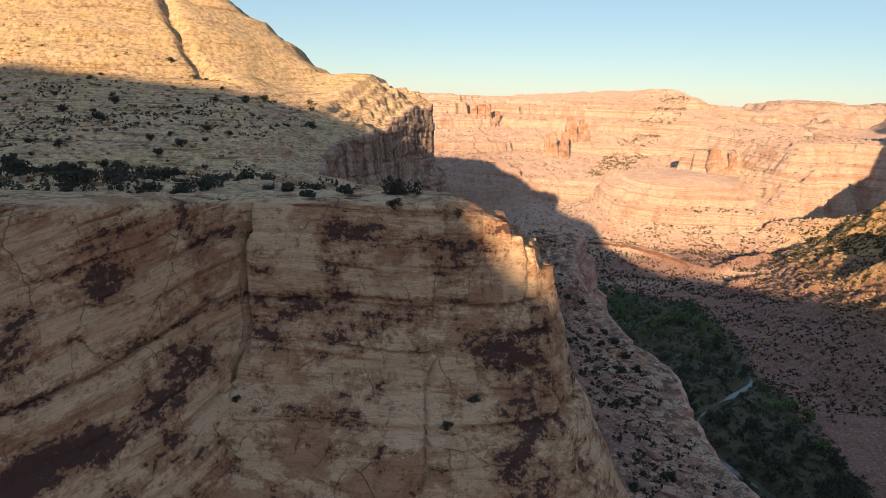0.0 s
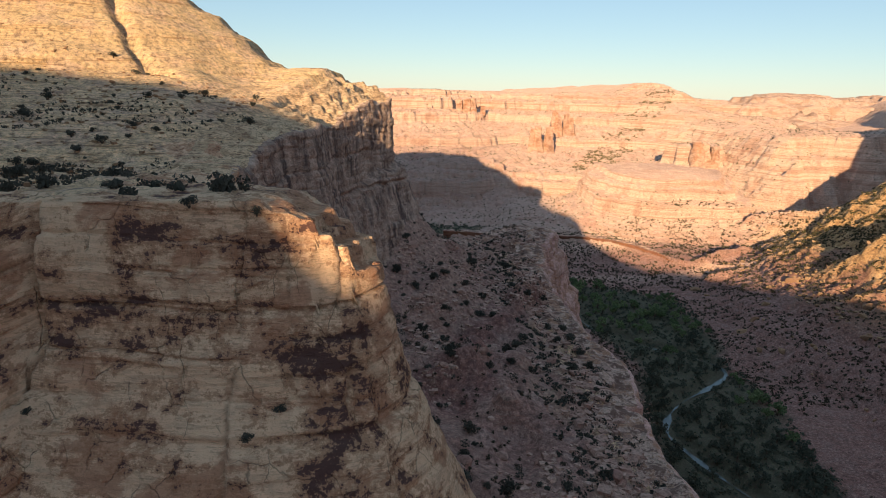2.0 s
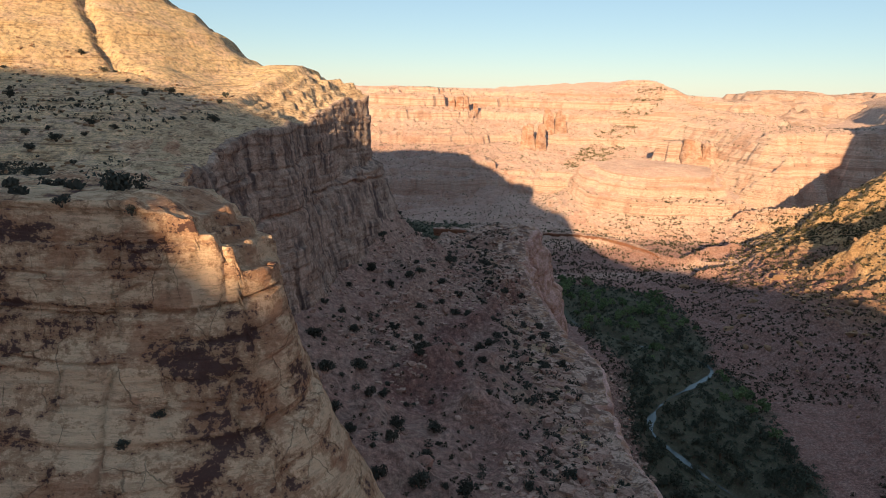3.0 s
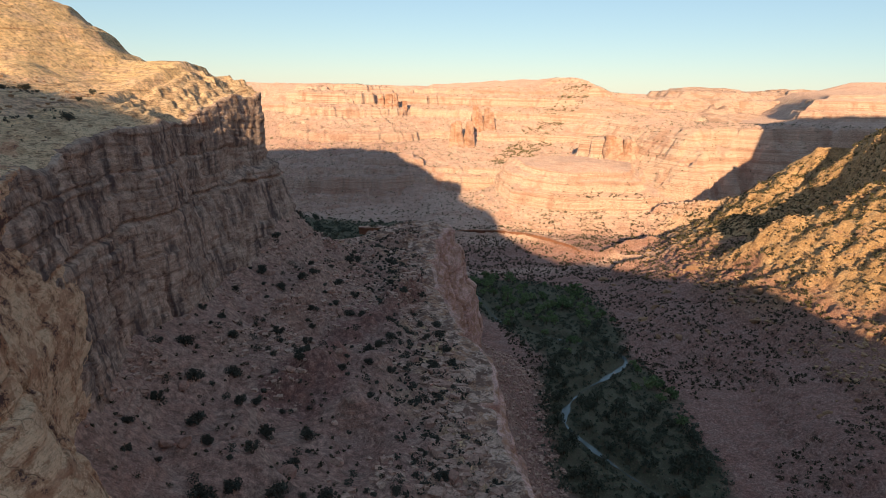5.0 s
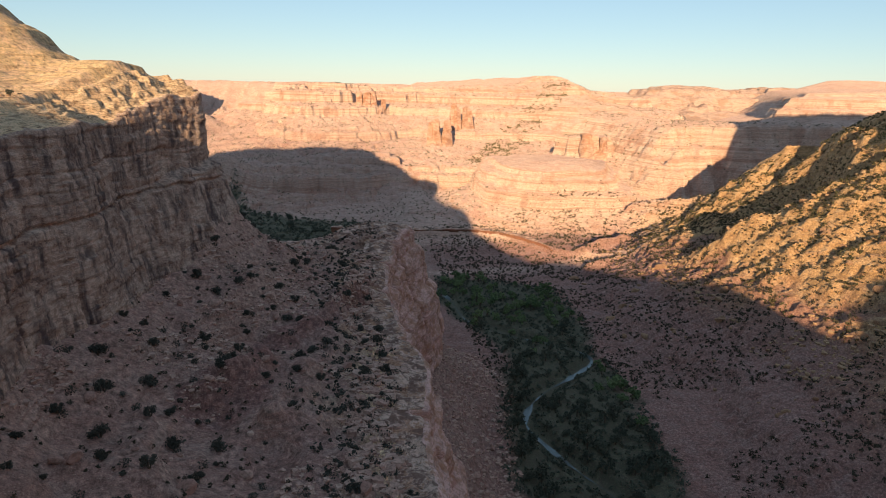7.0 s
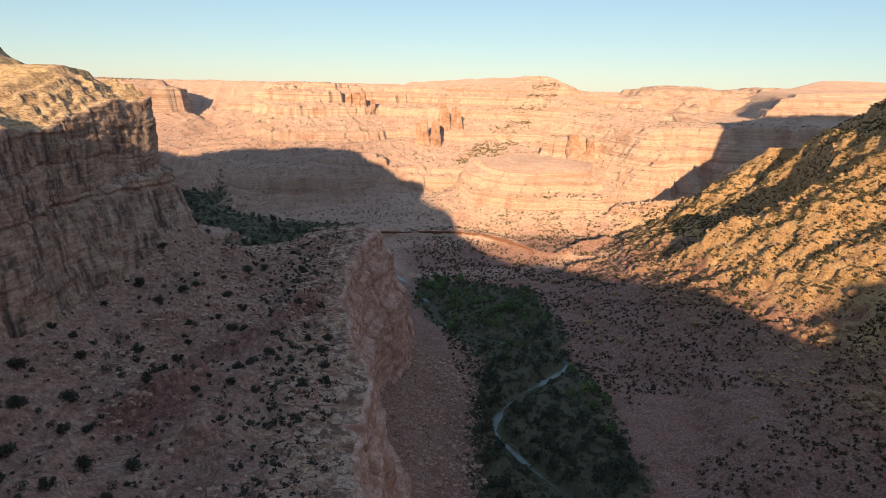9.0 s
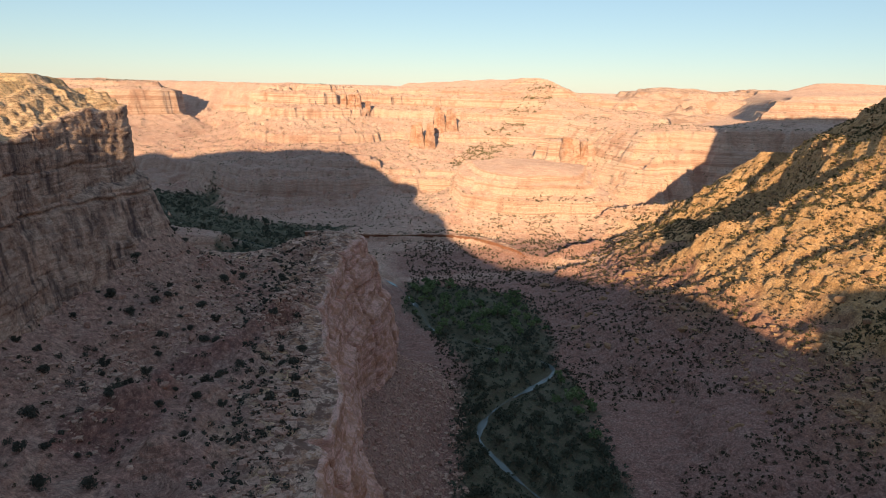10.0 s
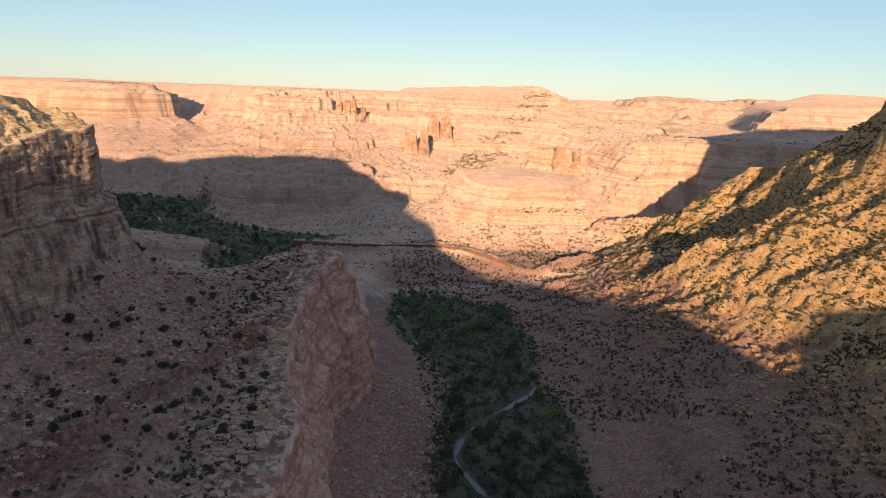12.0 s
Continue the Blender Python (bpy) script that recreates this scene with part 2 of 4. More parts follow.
    # the mesa in the middle of the valley and the promontories of the far rim
    dm = sdist(MESA, x, y) + 3.5 * n1 + 2.5 * n2 + 8 * (rib - 0.6) + 4 * (butt - 0.6)
    zm = np.interp(dm, [-60, 0, 3, 13, 16, 24, 27, 45, 70], [14, 46, 60, 65, 75, 79, 85, 88, 90]) + 0.5 * n2
    z = np.maximum(z, np.where(dm > -60, terrace(zm, 5, 0.85, n1, n2), 0))
    for block, floor_z, roof_z, lower, ribs, ramp_up, spread_by in PROMONTORIES:
        dq = sdist(block, x, y) + 5 * n1 + 4 * n2 + ribs * (butt - 0.6) + 2 * n3
        dq = dq * spread_by
        rise = roof_z - floor_z
        zq = np.interp(dq, [-260, -120, -60, 0, 4, 16, 20, 40, 44, 90], [floor_z - 90, floor_z - 42, floor_z - 24, floor_z, floor_z + lower * rise, floor_z + (lower + 0.06) * rise, floor_z + 0.8 * rise, floor_z + 0.86 * rise, roof_z, roof_z + 3])
        zq = zq + ramp_up * np.clip(x - block[0][0] - 60, 0, 500) * sstep(10, 60, dq)
        z = np.maximum(z, np.where(dq > -260, zq, 0))
    # bench and its cliff
    dp, db = sdist(PLATEAU, x, y), sdist(BENCH, x, y)
    zb = bench_top(x, y, dp) + 0.9 * n2 + 0.5 * n3
    outcrop = 1 - np.abs(fbm((x + 0.5 * y + 6 * n2) / 26, (y - 0.5 * x) / 60, octaves=3, seed=53))
    zb = zb + 5.0 * (outcrop - 0.62) * sstep(-4, -25, dp) * sstep(3, 12, db)
    for ledge, tall in zip(LEDGES, (3.6, 2.6, 2.2)):
        zb = zb + tall * np.exp(-(ldist(ledge, x, y + 1.5 * n3) / 3.4) ** 2) * np.clip(0.9 + 1.3 * n2, 0.1, 1.7)
    zb = terrace(zb, 2.2, 0.8, n2, n1)
    zb = zb + 0.9 * n3 * sstep(22, 8, db)
    cut = sstep(1.0, 3.6, db)
    talus = 49 - 0.78 * np.maximum(-db, 0) * (1 + 0.12 * n1) + 1.2 * n2 + 0.7 * n3
    z = np.where(db > 1, talus * (1 - cut) + (zb - 0.8 * (1 - sstep(3, 9, db))) * cut, np.maximum(z, talus))
    # plateau and its cliff
    cut = sstep(1.4, 4.2, dp)
    zp = plateau_top(x, y, dp) + 0.35 * n2 + 0.25 * n3
    zp = terrace(zp, 1.6, 0.95, 0.8 * n1 + 0.35 * n3, n2)
    z = z * (1 - cut) + (zp - 0.8 * (1 - sstep(3.5, 9, dp))) * cut
    # the high mesa that stands behind
    back = np.interp(x, RIDGE_X, RIDGE_Z) + 0.5 * n2 - 1.5 * np.maximum(0, y + 220) - 0.4 * np.maximum(0, -225 - y)
    return np.maximum(z, back)


# ---- materials ----
def material(name, rough=0.9):
    m = bpy.data.materials.new(name)
    m.use_nodes = True
    nt = m.node_tree
    b = nt.nodes["Principled BSDF"]
    b.inputs["Roughness"].default_value = rough
    b.inputs["Specular IOR Level"].default_value = 0.15
    b.inputs["Diffuse Roughness"].default_value = 1.0
    return m, nt, b


def node(nt, kind, **inputs):
    n = nt.nodes.new(kind)
    for key, value in inputs.items():
        socket = n.inputs[key.replace("_", " ")]
        if isinstance(value, bpy.types.NodeSocket):
            nt.links.new(value, socket)
        else:
            socket.default_value = value
    return n


def math_node(nt, op, a, b=0.5, clamp=False):
    n = nt.nodes.new("ShaderNodeMath")
    n.operation, n.use_clamp = op, clamp
    for s, v in zip(n.inputs, (a, b)):
        if isinstance(v, bpy.types.NodeSocket):
            nt.links.new(v, s)
        else:
            s.default_value = v
    return n.outputs[0]


def mix(nt, fac, a, b):
    n = nt.nodes.new("ShaderNodeMix")
    n.data_type = "RGBA"
    for s, v in ((n.inputs[0], fac), (n.inputs[6], a), (n.inputs[7], b)):
        if isinstance(v, bpy.types.NodeSocket):
            nt.links.new(v, s)
        else:
            s.default_value = (*v, 1) if isinstance(v, tuple) else v
    return n.outputs[2]


def ramp(nt, fac, stops):
    n = nt.nodes.new("ShaderNodeValToRGB")
    while len(n.color_ramp.elements) < len(stops):
        n.color_ramp.elements.new(0.5)
    for e, (p, c) in zip(n.color_ramp.elements, stops):
        e.position = p
        e.color = (*c, 1) if isinstance(c, tuple) else (c, c, c, 1)
    nt.links.new(fac, n.inputs[0])
    return n.outputs[0]


def world_place(nt):
    return nt.nodes.new("ShaderNodeNewGeometry").outputs["Position"]


def scaled(nt, vec, s):
    n = nt.nodes.new("ShaderNodeVectorMath")
    n.operation = "MULTIPLY"
    nt.links.new(vec, n.inputs[0])
    n.inputs[1].default_value = s
    return n.outputs[0]


def tex_noise(nt, vec, scale, detail=4, rough=0.55, distort=0.0):
    n = node(nt, "ShaderNodeTexNoise", Vector=vec, Scale=scale, Detail=detail, Roughness=rough, Distortion=distort)
    return n.outputs[0]


def strata_rock(name, pale, mid, dark, bed=1.0, varnish=0.0, bump=0.5, vertical=0.0, red=(0.33, 0.14, 0.065), redness=0.3, dip=0.0, stains=(), cap=None, smoke=1.0, patch=None, rusty=(0.480, 0.210, 0.115), streak=(0.115, 0.064, 0.064)):
    """Bedded sandstone: colour beds by height, mottling, rusty and dark varnish."""
    m, nt, b = material(name)
    p = world_place(nt)
    sp = node(nt, "ShaderNodeSeparateXYZ", Vector=p)
    zb = sp.outputs[2]
    if dip:
        zb = math_node(nt, "ADD", zb, math_node(nt, "MULTIPLY", math_node(nt, "MINIMUM", math_node(nt, "ADD", sp.outputs[0], 13.0), 0.0), -dip))
    q = node(nt, "ShaderNodeCombineXYZ", X=sp.outputs[0], Y=sp.outputs[1], Z=zb).outputs[0]
    beds = tex_noise(nt, scaled(nt, q, (0.08, 0.08, 1.0)), 0.50 / bed, 7, 0.68, 0.15)
    fine = tex_noise(nt, scaled(nt, q, (0.2, 0.2, 1.0)), 2.2 / bed, 7, 0.68, 0.25)
    hair = tex_noise(nt, scaled(nt, q, (0.14, 0.14, 1.0)), 6.5 / bed, 4, 0.65, 0.15)
    blot = tex_noise(nt, scaled(nt, q, (0.6, 0.6, 1.0)), 0.30 / bed, 7, 0.68, 0.5)
    grain = tex_noise(nt, p, 2.8 / bed, 8, 0.75)
    c = ramp(nt, beds, [(0.28, mid), (0.43, pale), (0.57, pale), (0.70, mid)])
    c = mix(nt, math_node(nt, "MULTIPLY", ramp(nt, blot, [(0.52, 0.0), (0.57, 1.0)]), redness), c, red)
    c = mix(nt, math_node(nt, "MULTIPLY", ramp(nt, fine, [(0.53, 0.0), (0.58, 1.0)]), 0.5 * smoke), c, dark)
    broken = ramp(nt, tex_noise(nt, p, 0.5 / bed, 4, 0.6), [(0.42, 0.15), (0.58, 1.0)])
    c = mix(nt, math_node(nt, "MULTIPLY", math_node(nt, "MULTIPLY", ramp(nt, hair, [(0.56, 0.0), (0.585, 1.0)]), broken), 0.8 * smoke), c, dark)
    c = mix(nt, math_node(nt, "MULTIPLY", ramp(nt, grain, [(0.36, 1.0), (0.45, 0.0)]), 0.55 * smoke), c, dark)
    c = mix(nt, math_node(nt, "MULTIPLY", ramp(nt, grain, [(0.56, 0.0), (0.68, 1.0)]), 0.4), c, tuple(min(1.0, v * 1.25) for v in pale))
    if varnish:
        v = tex_noise(nt, scaled(nt, q, (0.75, 0.75, 1.0)), 0.34 / bed, 12, 0.76, 0.1)
        for (sx, sz), (wx, wz), k in stains:
            dx = math_node(nt, "DIVIDE", math_node(nt, "SUBTRACT", sp.outputs[0], sx), wx)
            dz = math_node(nt, "DIVIDE", math_node(nt, "SUBTRACT", zb, sz), wz)
            r2 = math_node(nt, "ADD", math_node(nt, "MULTIPLY", dx, dx), math_node(nt, "MULTIPLY", dz, dz))
            v = math_node(nt, "ADD", v, math_node(nt, "MULTIPLY", math_node(nt, "POWER", 2.718, math_node(nt, "MULTIPLY", r2, -1.0)), 0.52 * k))
        v = math_node(nt, "ADD", v, math_node(nt, "MULTIPLY", math_node(nt, "SUBTRACT", grain, 0.5), 0.34))
        v = math_node(nt, "ADD", v, math_node(nt, "MULTIPLY", math_node(nt, "SUBTRACT", 0.5, fine), 0.24))
        rust = ramp(nt, v, [(0.505, 0.0), (0.545, 1.0)])
        c = mix(nt, math_node(nt, "MULTIPLY", rust, 0.7), c, rusty)
        c = mix(nt, math_node(nt, "MULTIPLY", ramp(nt, v, [(0.585, 0.0), (0.605, 1.0)]), varnish), c, (0.115, 0.054, 0.053))
    if patch:
        w = tex_noise(nt, p, 0.42 / bed, 6, 0.7, 0.3)
        c = mix(nt, math_node(nt, "MULTIPLY", ramp(nt, w, [(0.50, 0.0), (0.55, 1.0)]), 0.85), c, patch)
    speck = tex_noise(nt, p, 11.0 / bed, 3, 0.7)
    c = mix(nt, math_node(nt, "MULTIPLY", ramp(nt, speck, [(0.36, 1.0), (0.43, 0.0)]), 0.4 * smoke), c, dark)
    if vertical:
        v = tex_noise(nt, scaled(nt, p, (1.0, 1.0, 0.09)), 0.5 / bed, 6, 0.65)
        sheet = tex_noise(nt, scaled(nt, p, (1.0, 1.0, 0.8)), 0.16 / bed, 4, 0.6)
        k = math_node(nt, "MULTIPLY", ramp(nt, v, [(0.44, 0.0), (0.60, 1.0)]), ramp(nt, sheet, [(0.40, 0.25), (0.56, 1.0)]))
        if cap:
            k = math_node(nt, "MULTIPLY", k, ramp(nt, math_node(nt, "MULTIPLY", math_node(nt, "ADD", sp.outputs[2], math_node(nt, "MULTIPLY", blot, 6.0)), 1 / 300), [((cap - 2) / 300, 1.0), ((cap + 3) / 300, 0.0)]))
        c = mix(nt, math_node(nt, "MULTIPLY", k, vertical), c, streak)
    vo = nt.nodes.new("ShaderNodeTexVoronoi")
    vo.feature = "DISTANCE_TO_EDGE"
    bent = nt.nodes.new("ShaderNodeVectorMath")
    bent.operation = "ADD"
    nt.links.new(scaled(nt, q, (0.42 / bed, 0.42 / bed, 0.22 / bed)), bent.inputs[0])
    nt.links.new(scaled(nt, node(nt, "ShaderNodeTexNoise", Vector=p, Scale=0.9 / bed, Detail=5.0).outputs[1], (0.3, 0.3, 0.3)), bent.inputs[1])
    nt.links.new(bent.outputs[0], vo.inputs["Vector"])
    vo.inputs["Scale"].default_value = 1.0
    line = ramp(nt, vo.outputs[0], [(0.0, 1.0), (0.016, 0.0)])
    line = math_node(nt, "MULTIPLY", line, ramp(nt, tex_noise(nt, p, 0.35 / bed, 3), [(0.46, 0.0), (0.58, 1.0)]))
    c = mix(nt, math_node(nt, "MULTIPLY", line, 0.55), c, tuple(0.45 * v for v in dark))
    h = math_node(nt, "ADD", math_node(nt, "MULTIPLY", fine, 0.8), math_node(nt, "MULTIPLY", grain, 0.8))
    h = math_node(nt, "ADD", h, math_node(nt, "MULTIPLY", hair, 0.5))
    h = math_node(nt, "SUBTRACT", h, math_node(nt, "MULTIPLY", line, 0.8))
    nt.links.new(c, b.inputs["Base Color"])
    bp = node(nt, "ShaderNodeBump", Height=h, Strength=bump, Distance=0.45 * bed)
    nt.links.new(bp.outputs[0], b.inputs["Normal"])
    return m


def ground_stuff():
    """Desert ground: bedded rock on steep parts, soil and scree on gentle ones; zones of pale rock, red earth (also
    painted shade and haze) and growth.
    """
    m, nt, b = material("desert_ground", 0.95)
    p = world_place(nt)
    geo = nt.nodes.new("ShaderNodeNewGeometry")
    sep = node(nt, "ShaderNodeSeparateXYZ", Vector=geo.outputs["Normal"])
    zone = nt.nodes.new("ShaderNodeVertexColor")
    zone.layer_name = "zone"
    zs = nt.nodes.new("ShaderNodeSeparateColor")
    nt.links.new(zone.outputs[0], zs.inputs[0])
    pale_w, red_w, green_w = zs.outputs
    big = tex_noise(nt, p, 0.018, 5, 0.6)
    mid = tex_noise(nt, p, 0.14, 8, 0.68)
    small = tex_noise(nt, p, 0.8, 8, 0.75)
    flat = ramp(nt, math_node(nt, "ADD", sep.outputs[2], math_node(nt, "MULTIPLY", mid, 0.25)), [(0.86, 0.0), (1.06, 1.0)])
    beds = tex_noise(nt, scaled(nt, p, (0.010, 0.010, 1.0)), 0.16, 9, 0.75, 0.4)
    rock = ramp(nt, beds, [(0.30, (0.470, 0.245, 0.178)), (0.40, (0.620, 0.385, 0.295)), (0.50, (0.720, 0.490, 0.385)), (0.57, (0.490, 0.262, 0.190)), (0.66, (0.680, 0.445, 0.342))])
    soil = ramp(nt, big, [(0.36, (0.500, 0.290, 0.230)), (0.52, (0.590, 0.365, 0.295)), (0.66, (0.500, 0.265, 0.208))])
    soil = mix(nt, math_node(nt, "MULTIPLY", ramp(nt, mid, [(0.48, 0.0), (0.58, 1.0)]), 0.6), soil, (0.680, 0.451, 0.360))
    rock = mix(nt, math_node(nt, "MULTIPLY", ramp(nt, tex_noise(nt, scaled(nt, p, (1.0, 1.0, 0.35)), 0.035, 7, 0.7), [(0.52, 0.0), (0.60, 1.0)]), 0.5), rock, (0.420, 0.185, 0.125))
    c = mix(nt, flat, rock, soil)
    flags = tex_noise(nt, scaled(nt, p, (0.05, 0.05, 1.0)), 1.6, 6, 0.7, 0.6)
    pale = ramp(nt, flags, [(0.38, (0.300, 0.160, 0.085)), (0.43, (0.640, 0.390, 0.225)), (0.55, (0.830, 0.545, 0.335)), (0.66, (0.680, 0.425, 0.250))])
    zw = node(nt, "ShaderNodeSeparateXYZ", Vector=p).outputs[2]
    # dark lines by height: bed joints, plus ledge shadows put into the colour
    joint_shade = math_node(nt, "FRACT", math_node(nt, "ADD", math_node(nt, "MULTIPLY", zw, 0.95), math_node(nt, "ADD", math_node(nt, "MULTIPLY", mid, 5.0), math_node(nt, "MULTIPLY", small, 0.9))))
    joint_shade = math_node(nt, "MULTIPLY", ramp(nt, joint_shade, [(0.0, 1.0), (0.10, 0.0)]), ramp(nt, tex_noise(nt, p, 0.3, 5, 0.6), [(0.44, 0.0), (0.54, 1.0)]))
    pale = mix(nt, math_node(nt, "MULTIPLY", joint_shade, 0.9), pale, (0.110, 0.060, 0.042))
    cross = tex_noise(nt, scaled(nt, p, (0.03, 0.03, 0.5)), 1.1, 8, 0.7, 1.2)
    slick = ramp(nt, cross, [(0.36, (0.420, 0.230, 0.110)), (0.42, (0.620, 0.395, 0.220)), (0.56, (0.680, 0.450, 0.265)), (0.62, (0.520, 0.300, 0.150)), (0.70, (0.660, 0.435, 0.250))])
    slick = mix(nt, math_node(nt, "MULTIPLY", joint_shade, 0.2), slick, (0.300, 0.150, 0.070))
    high = ramp(nt, math_node(nt, "MULTIPLY", math_node(nt, "ADD", zw, math_node(nt, "MULTIPLY", mid, 5.0)), 1 / 300), [(171.5 / 300, 0.0), (176.5 / 300, 1.0)])
    pale = mix(nt, high, pale, slick)
    c = mix(nt, math_node(nt, "MULTIPLY", pale_w, ramp(nt, mid, [(0.40, 0.55), (0.52, 1.0)])), c, pale)
    gold = ramp(nt, mid, [(0.36, (0.280, 0.140, 0.055)), (0.50, (0.510, 0.280, 0.122)), (0.64, (0.590, 0.350, 0.178))])
    c = mix(nt, math_node(nt, "MULTIPLY", zone.outputs[1], 0.92), c, gold)
    redc = ramp(nt, mid, [(0.36, (0.160, 0.066, 0.056)), (0.48, (0.300, 0.126, 0.108)), (0.60, (0.240, 0.115, 0.105)), (0.68, (0.420, 0.205, 0.172))])
    c = mix(nt, math_node(nt, "MULTIPLY", red_w, ramp(nt, small, [(0.45, 1.0), (0.66, 0.7)])), c, redc)
    c = mix(nt, math_node(nt, "MULTIPLY", green_w, 0.9), c, (0.085, 0.092, 0.056))
    c = mix(nt, math_node(nt, "MULTIPLY", ramp(nt, small, [(0.40, 1.0), (0.48, 0.0)]), 0.6), c, (0.130, 0.070, 0.058))
    grit = tex_noise(nt, p, 3.4, 4, 0.7)
    rough_part = math_node(nt, "SUBTRACT", 0.5, math_node(nt, "MULTIPLY", math_node(nt, "MULTIPLY", pale_w, high), 0.4))
    c = mix(nt, math_node(nt, "MULTIPLY", ramp(nt, grit, [(0.38, 1.0), (0.46, 0.0)]), rough_part), c, (0.150, 0.085, 0.072))
    c = mix(nt, math_node(nt, "MULTIPLY", ramp(nt, grit, [(0.58, 0.0), (0.66, 1.0)]), rough_part), c, (0.680, 0.470, 0.380))
    lightened = nt.nodes.new("ShaderNodeMix")
    lightened.data_type, lightened.blend_type = "RGBA", "MULTIPLY"
    lightened.inputs[0].default_value = 1.0
    nt.links.new(c, lightened.inputs[6])
    nt.links.new(ramp(nt, small, [(0.52, (1.0, 1.0, 1.0)), (0.60, (1.35, 1.33, 1.3))]), lightened.inputs[7])
    nt.links.new(lightened.outputs[2], b.inputs["Base Color"])
    h = math_node(nt, "ADD", math_node(nt, "MULTIPLY", small, 0.8), math_node(nt, "MULTIPLY", mid, 1.6))
    h = math_node(nt, "ADD", h, math_node(nt, "MULTIPLY", grit, 0.25))
    h = math_node(nt, "ADD", h, math_node(nt, "MULTIPLY", math_node(nt, "MULTIPLY", flags, pale_w), 0.8))
    bp = node(nt, "ShaderNodeBump", Height=h, Strength=0.7, Distance=0.9)
    nt.links.new(bp.outputs[0], b.inputs["Normal"])
    return m


def leafy(name, a, bcol):
    m, nt, b = material(name, 0.8)
    oi = nt.nodes.new("ShaderNodeObjectInfo")
    geo = nt.nodes.new("ShaderNodeNewGeometry")
    r = math_node(nt, "ADD", math_node(nt, "MULTIPLY", oi.outputs["Random"], 0.5), math_node(nt, "MULTIPLY", geo.outputs["Random Per Island"], 0.5))
    nt.links.new(mix(nt, r, a, bcol), b.inputs["Base Color"])
    return m


M_NEAR = strata_rock("pale_sandstone", (0.920, 0.605, 0.400), (0.850, 0.490, 0.300), (0.310, 0.130, 0.080), 1.0, varnish=0.92, bump=0.9, red=(0.600, 0.275, 0.165), redness=0.75, dip=0.38, smoke=0.45,
                     stains=[((-7.4, 161.9), (1.3, 0.9), 0.17), ((-4.6, 161.4), (1.6, 1.2), 0.06), ((-1.2, 160.3), (1.5, 1.0), 0.06), ((0.6, 158.9), (0.7, 1.2), 0.10), ((4.6, 153.2), (1.7, 2.2), 0.19), ((5.6, 148.6), (2.4, 3.6), 0.20), ((2.8, 153.4), (0.8, 1.5), 0.14), ((7.2, 154.5), (1.2, 2.2), 0.14),
                             ((-4.0, 157.6), (8.0, 0.24), 0.15), ((-9.2, 156.9), (2.2, 0.55), 0.12), ((-8.5, 154.9), (4.0, 0.22), 0.11), ((-5.0, 154.2), (0.8, 0.5), 0.10), ((-10.8, 149.2), (2.0, 0.4), 0.14), ((-11.3, 152.2), (0.9, 1.2), 0.09), ((-5.0, 149.9), (7.0, 0.7), 0.05),
                             ((-22, 161.7), (1.7, 1.1), 0.16), ((-19.2, 162.0), (1.6, 0.9), 0.16), ((-14.6, 161.6), (1.5, 1.1), 0.09), ((-19, 157.1), (8.0, 0.22), 0.20), ((-17.6, 157.3), (0.9, 0.7), 0.12), ((-22.6, 153.2), (3.4, 1.3), 0.22), ((-19.4, 153.3), (2.6, 1.4), 0.22), ((-16.6, 152.8), (2.0, 1.2), 0.19), ((-20, 149.5), (6.0, 1.2), 0.16), ((-15.4, 155.4), (1.4, 1.6), 0.11), ((-17.0, 148.0), (3.0, 2.0), 0.10)])
M_HEAD = strata_rock("streaked_sandstone", (0.700, 0.470, 0.370), (0.480, 0.300, 0.225), (0.180, 0.100, 0.085), 1.3, varnish=0.7, bump=0.8, vertical=0.92, cap=164.0, smoke=0.8, red=(0.360, 0.190, 0.135), rusty=(0.430, 0.240, 0.170), streak=(0.105, 0.066, 0.066))
M_PINK = strata_rock("pink_sandstone", (0.800, 0.480, 0.410), (0.580, 0.260, 0.215), (0.240, 0.103, 0.080), 1.5, varnish=0.2, bump=0.6, redness=0.45, smoke=0.75)
M_RIM = strata_rock("pale_rim_rock", (0.820, 0.540, 0.430), (0.640, 0.370, 0.280), (0.190, 0.090, 0.070), 1.6, varnish=0.15, bump=1.0, redness=0.3, patch=(0.230, 0.115, 0.092))
M_CAP = strata_rock("pale_caprock", (0.860, 0.580, 0.370), (0.740, 0.450, 0.270), (0.240, 0.115, 0.070), 1.1, varnish=0.0, bump=1.0, redness=0.35, smoke=1.3)
M_GROUND = ground_stuff()
M_SHRUB = leafy("juniper_leaf", (0.050, 0.046, 0.038), (0.115, 0.100, 0.078))
M_TREE = leafy("cottonwood_leaf", (0.070, 0.105, 0.048), (0.250, 0.300, 0.135))
M_WILLOW = leafy("willow_leaf", (0.055, 0.060, 0.046), (0.145, 0.142, 0.102))
M_BROWN = leafy("desert_scrub_leaf", (0.055, 0.042, 0.029), (0.115, 0.090, 0.058))
M_SLOPE = leafy("dry_slope_leaf", (0.080, 0.064, 0.032), (0.175, 0.132, 0.062))
M_OLIVE = leafy("dry_scrub_leaf", (0.10, 0.09, 0.05), (0.20, 0.17, 0.09))
M_BARK, _nt, _b = material("bark", 0.9)
_b.inputs["Base Color"].default_value = (0.13, 0.09, 0.065, 1)
M_WATER, _nt, _b = material("river_water", 0.22)
_b.inputs["Base Color"].default_value = (0.12, 0.125, 0.125, 1)
_b.inputs["Specular IOR Level"].default_value = 0.5


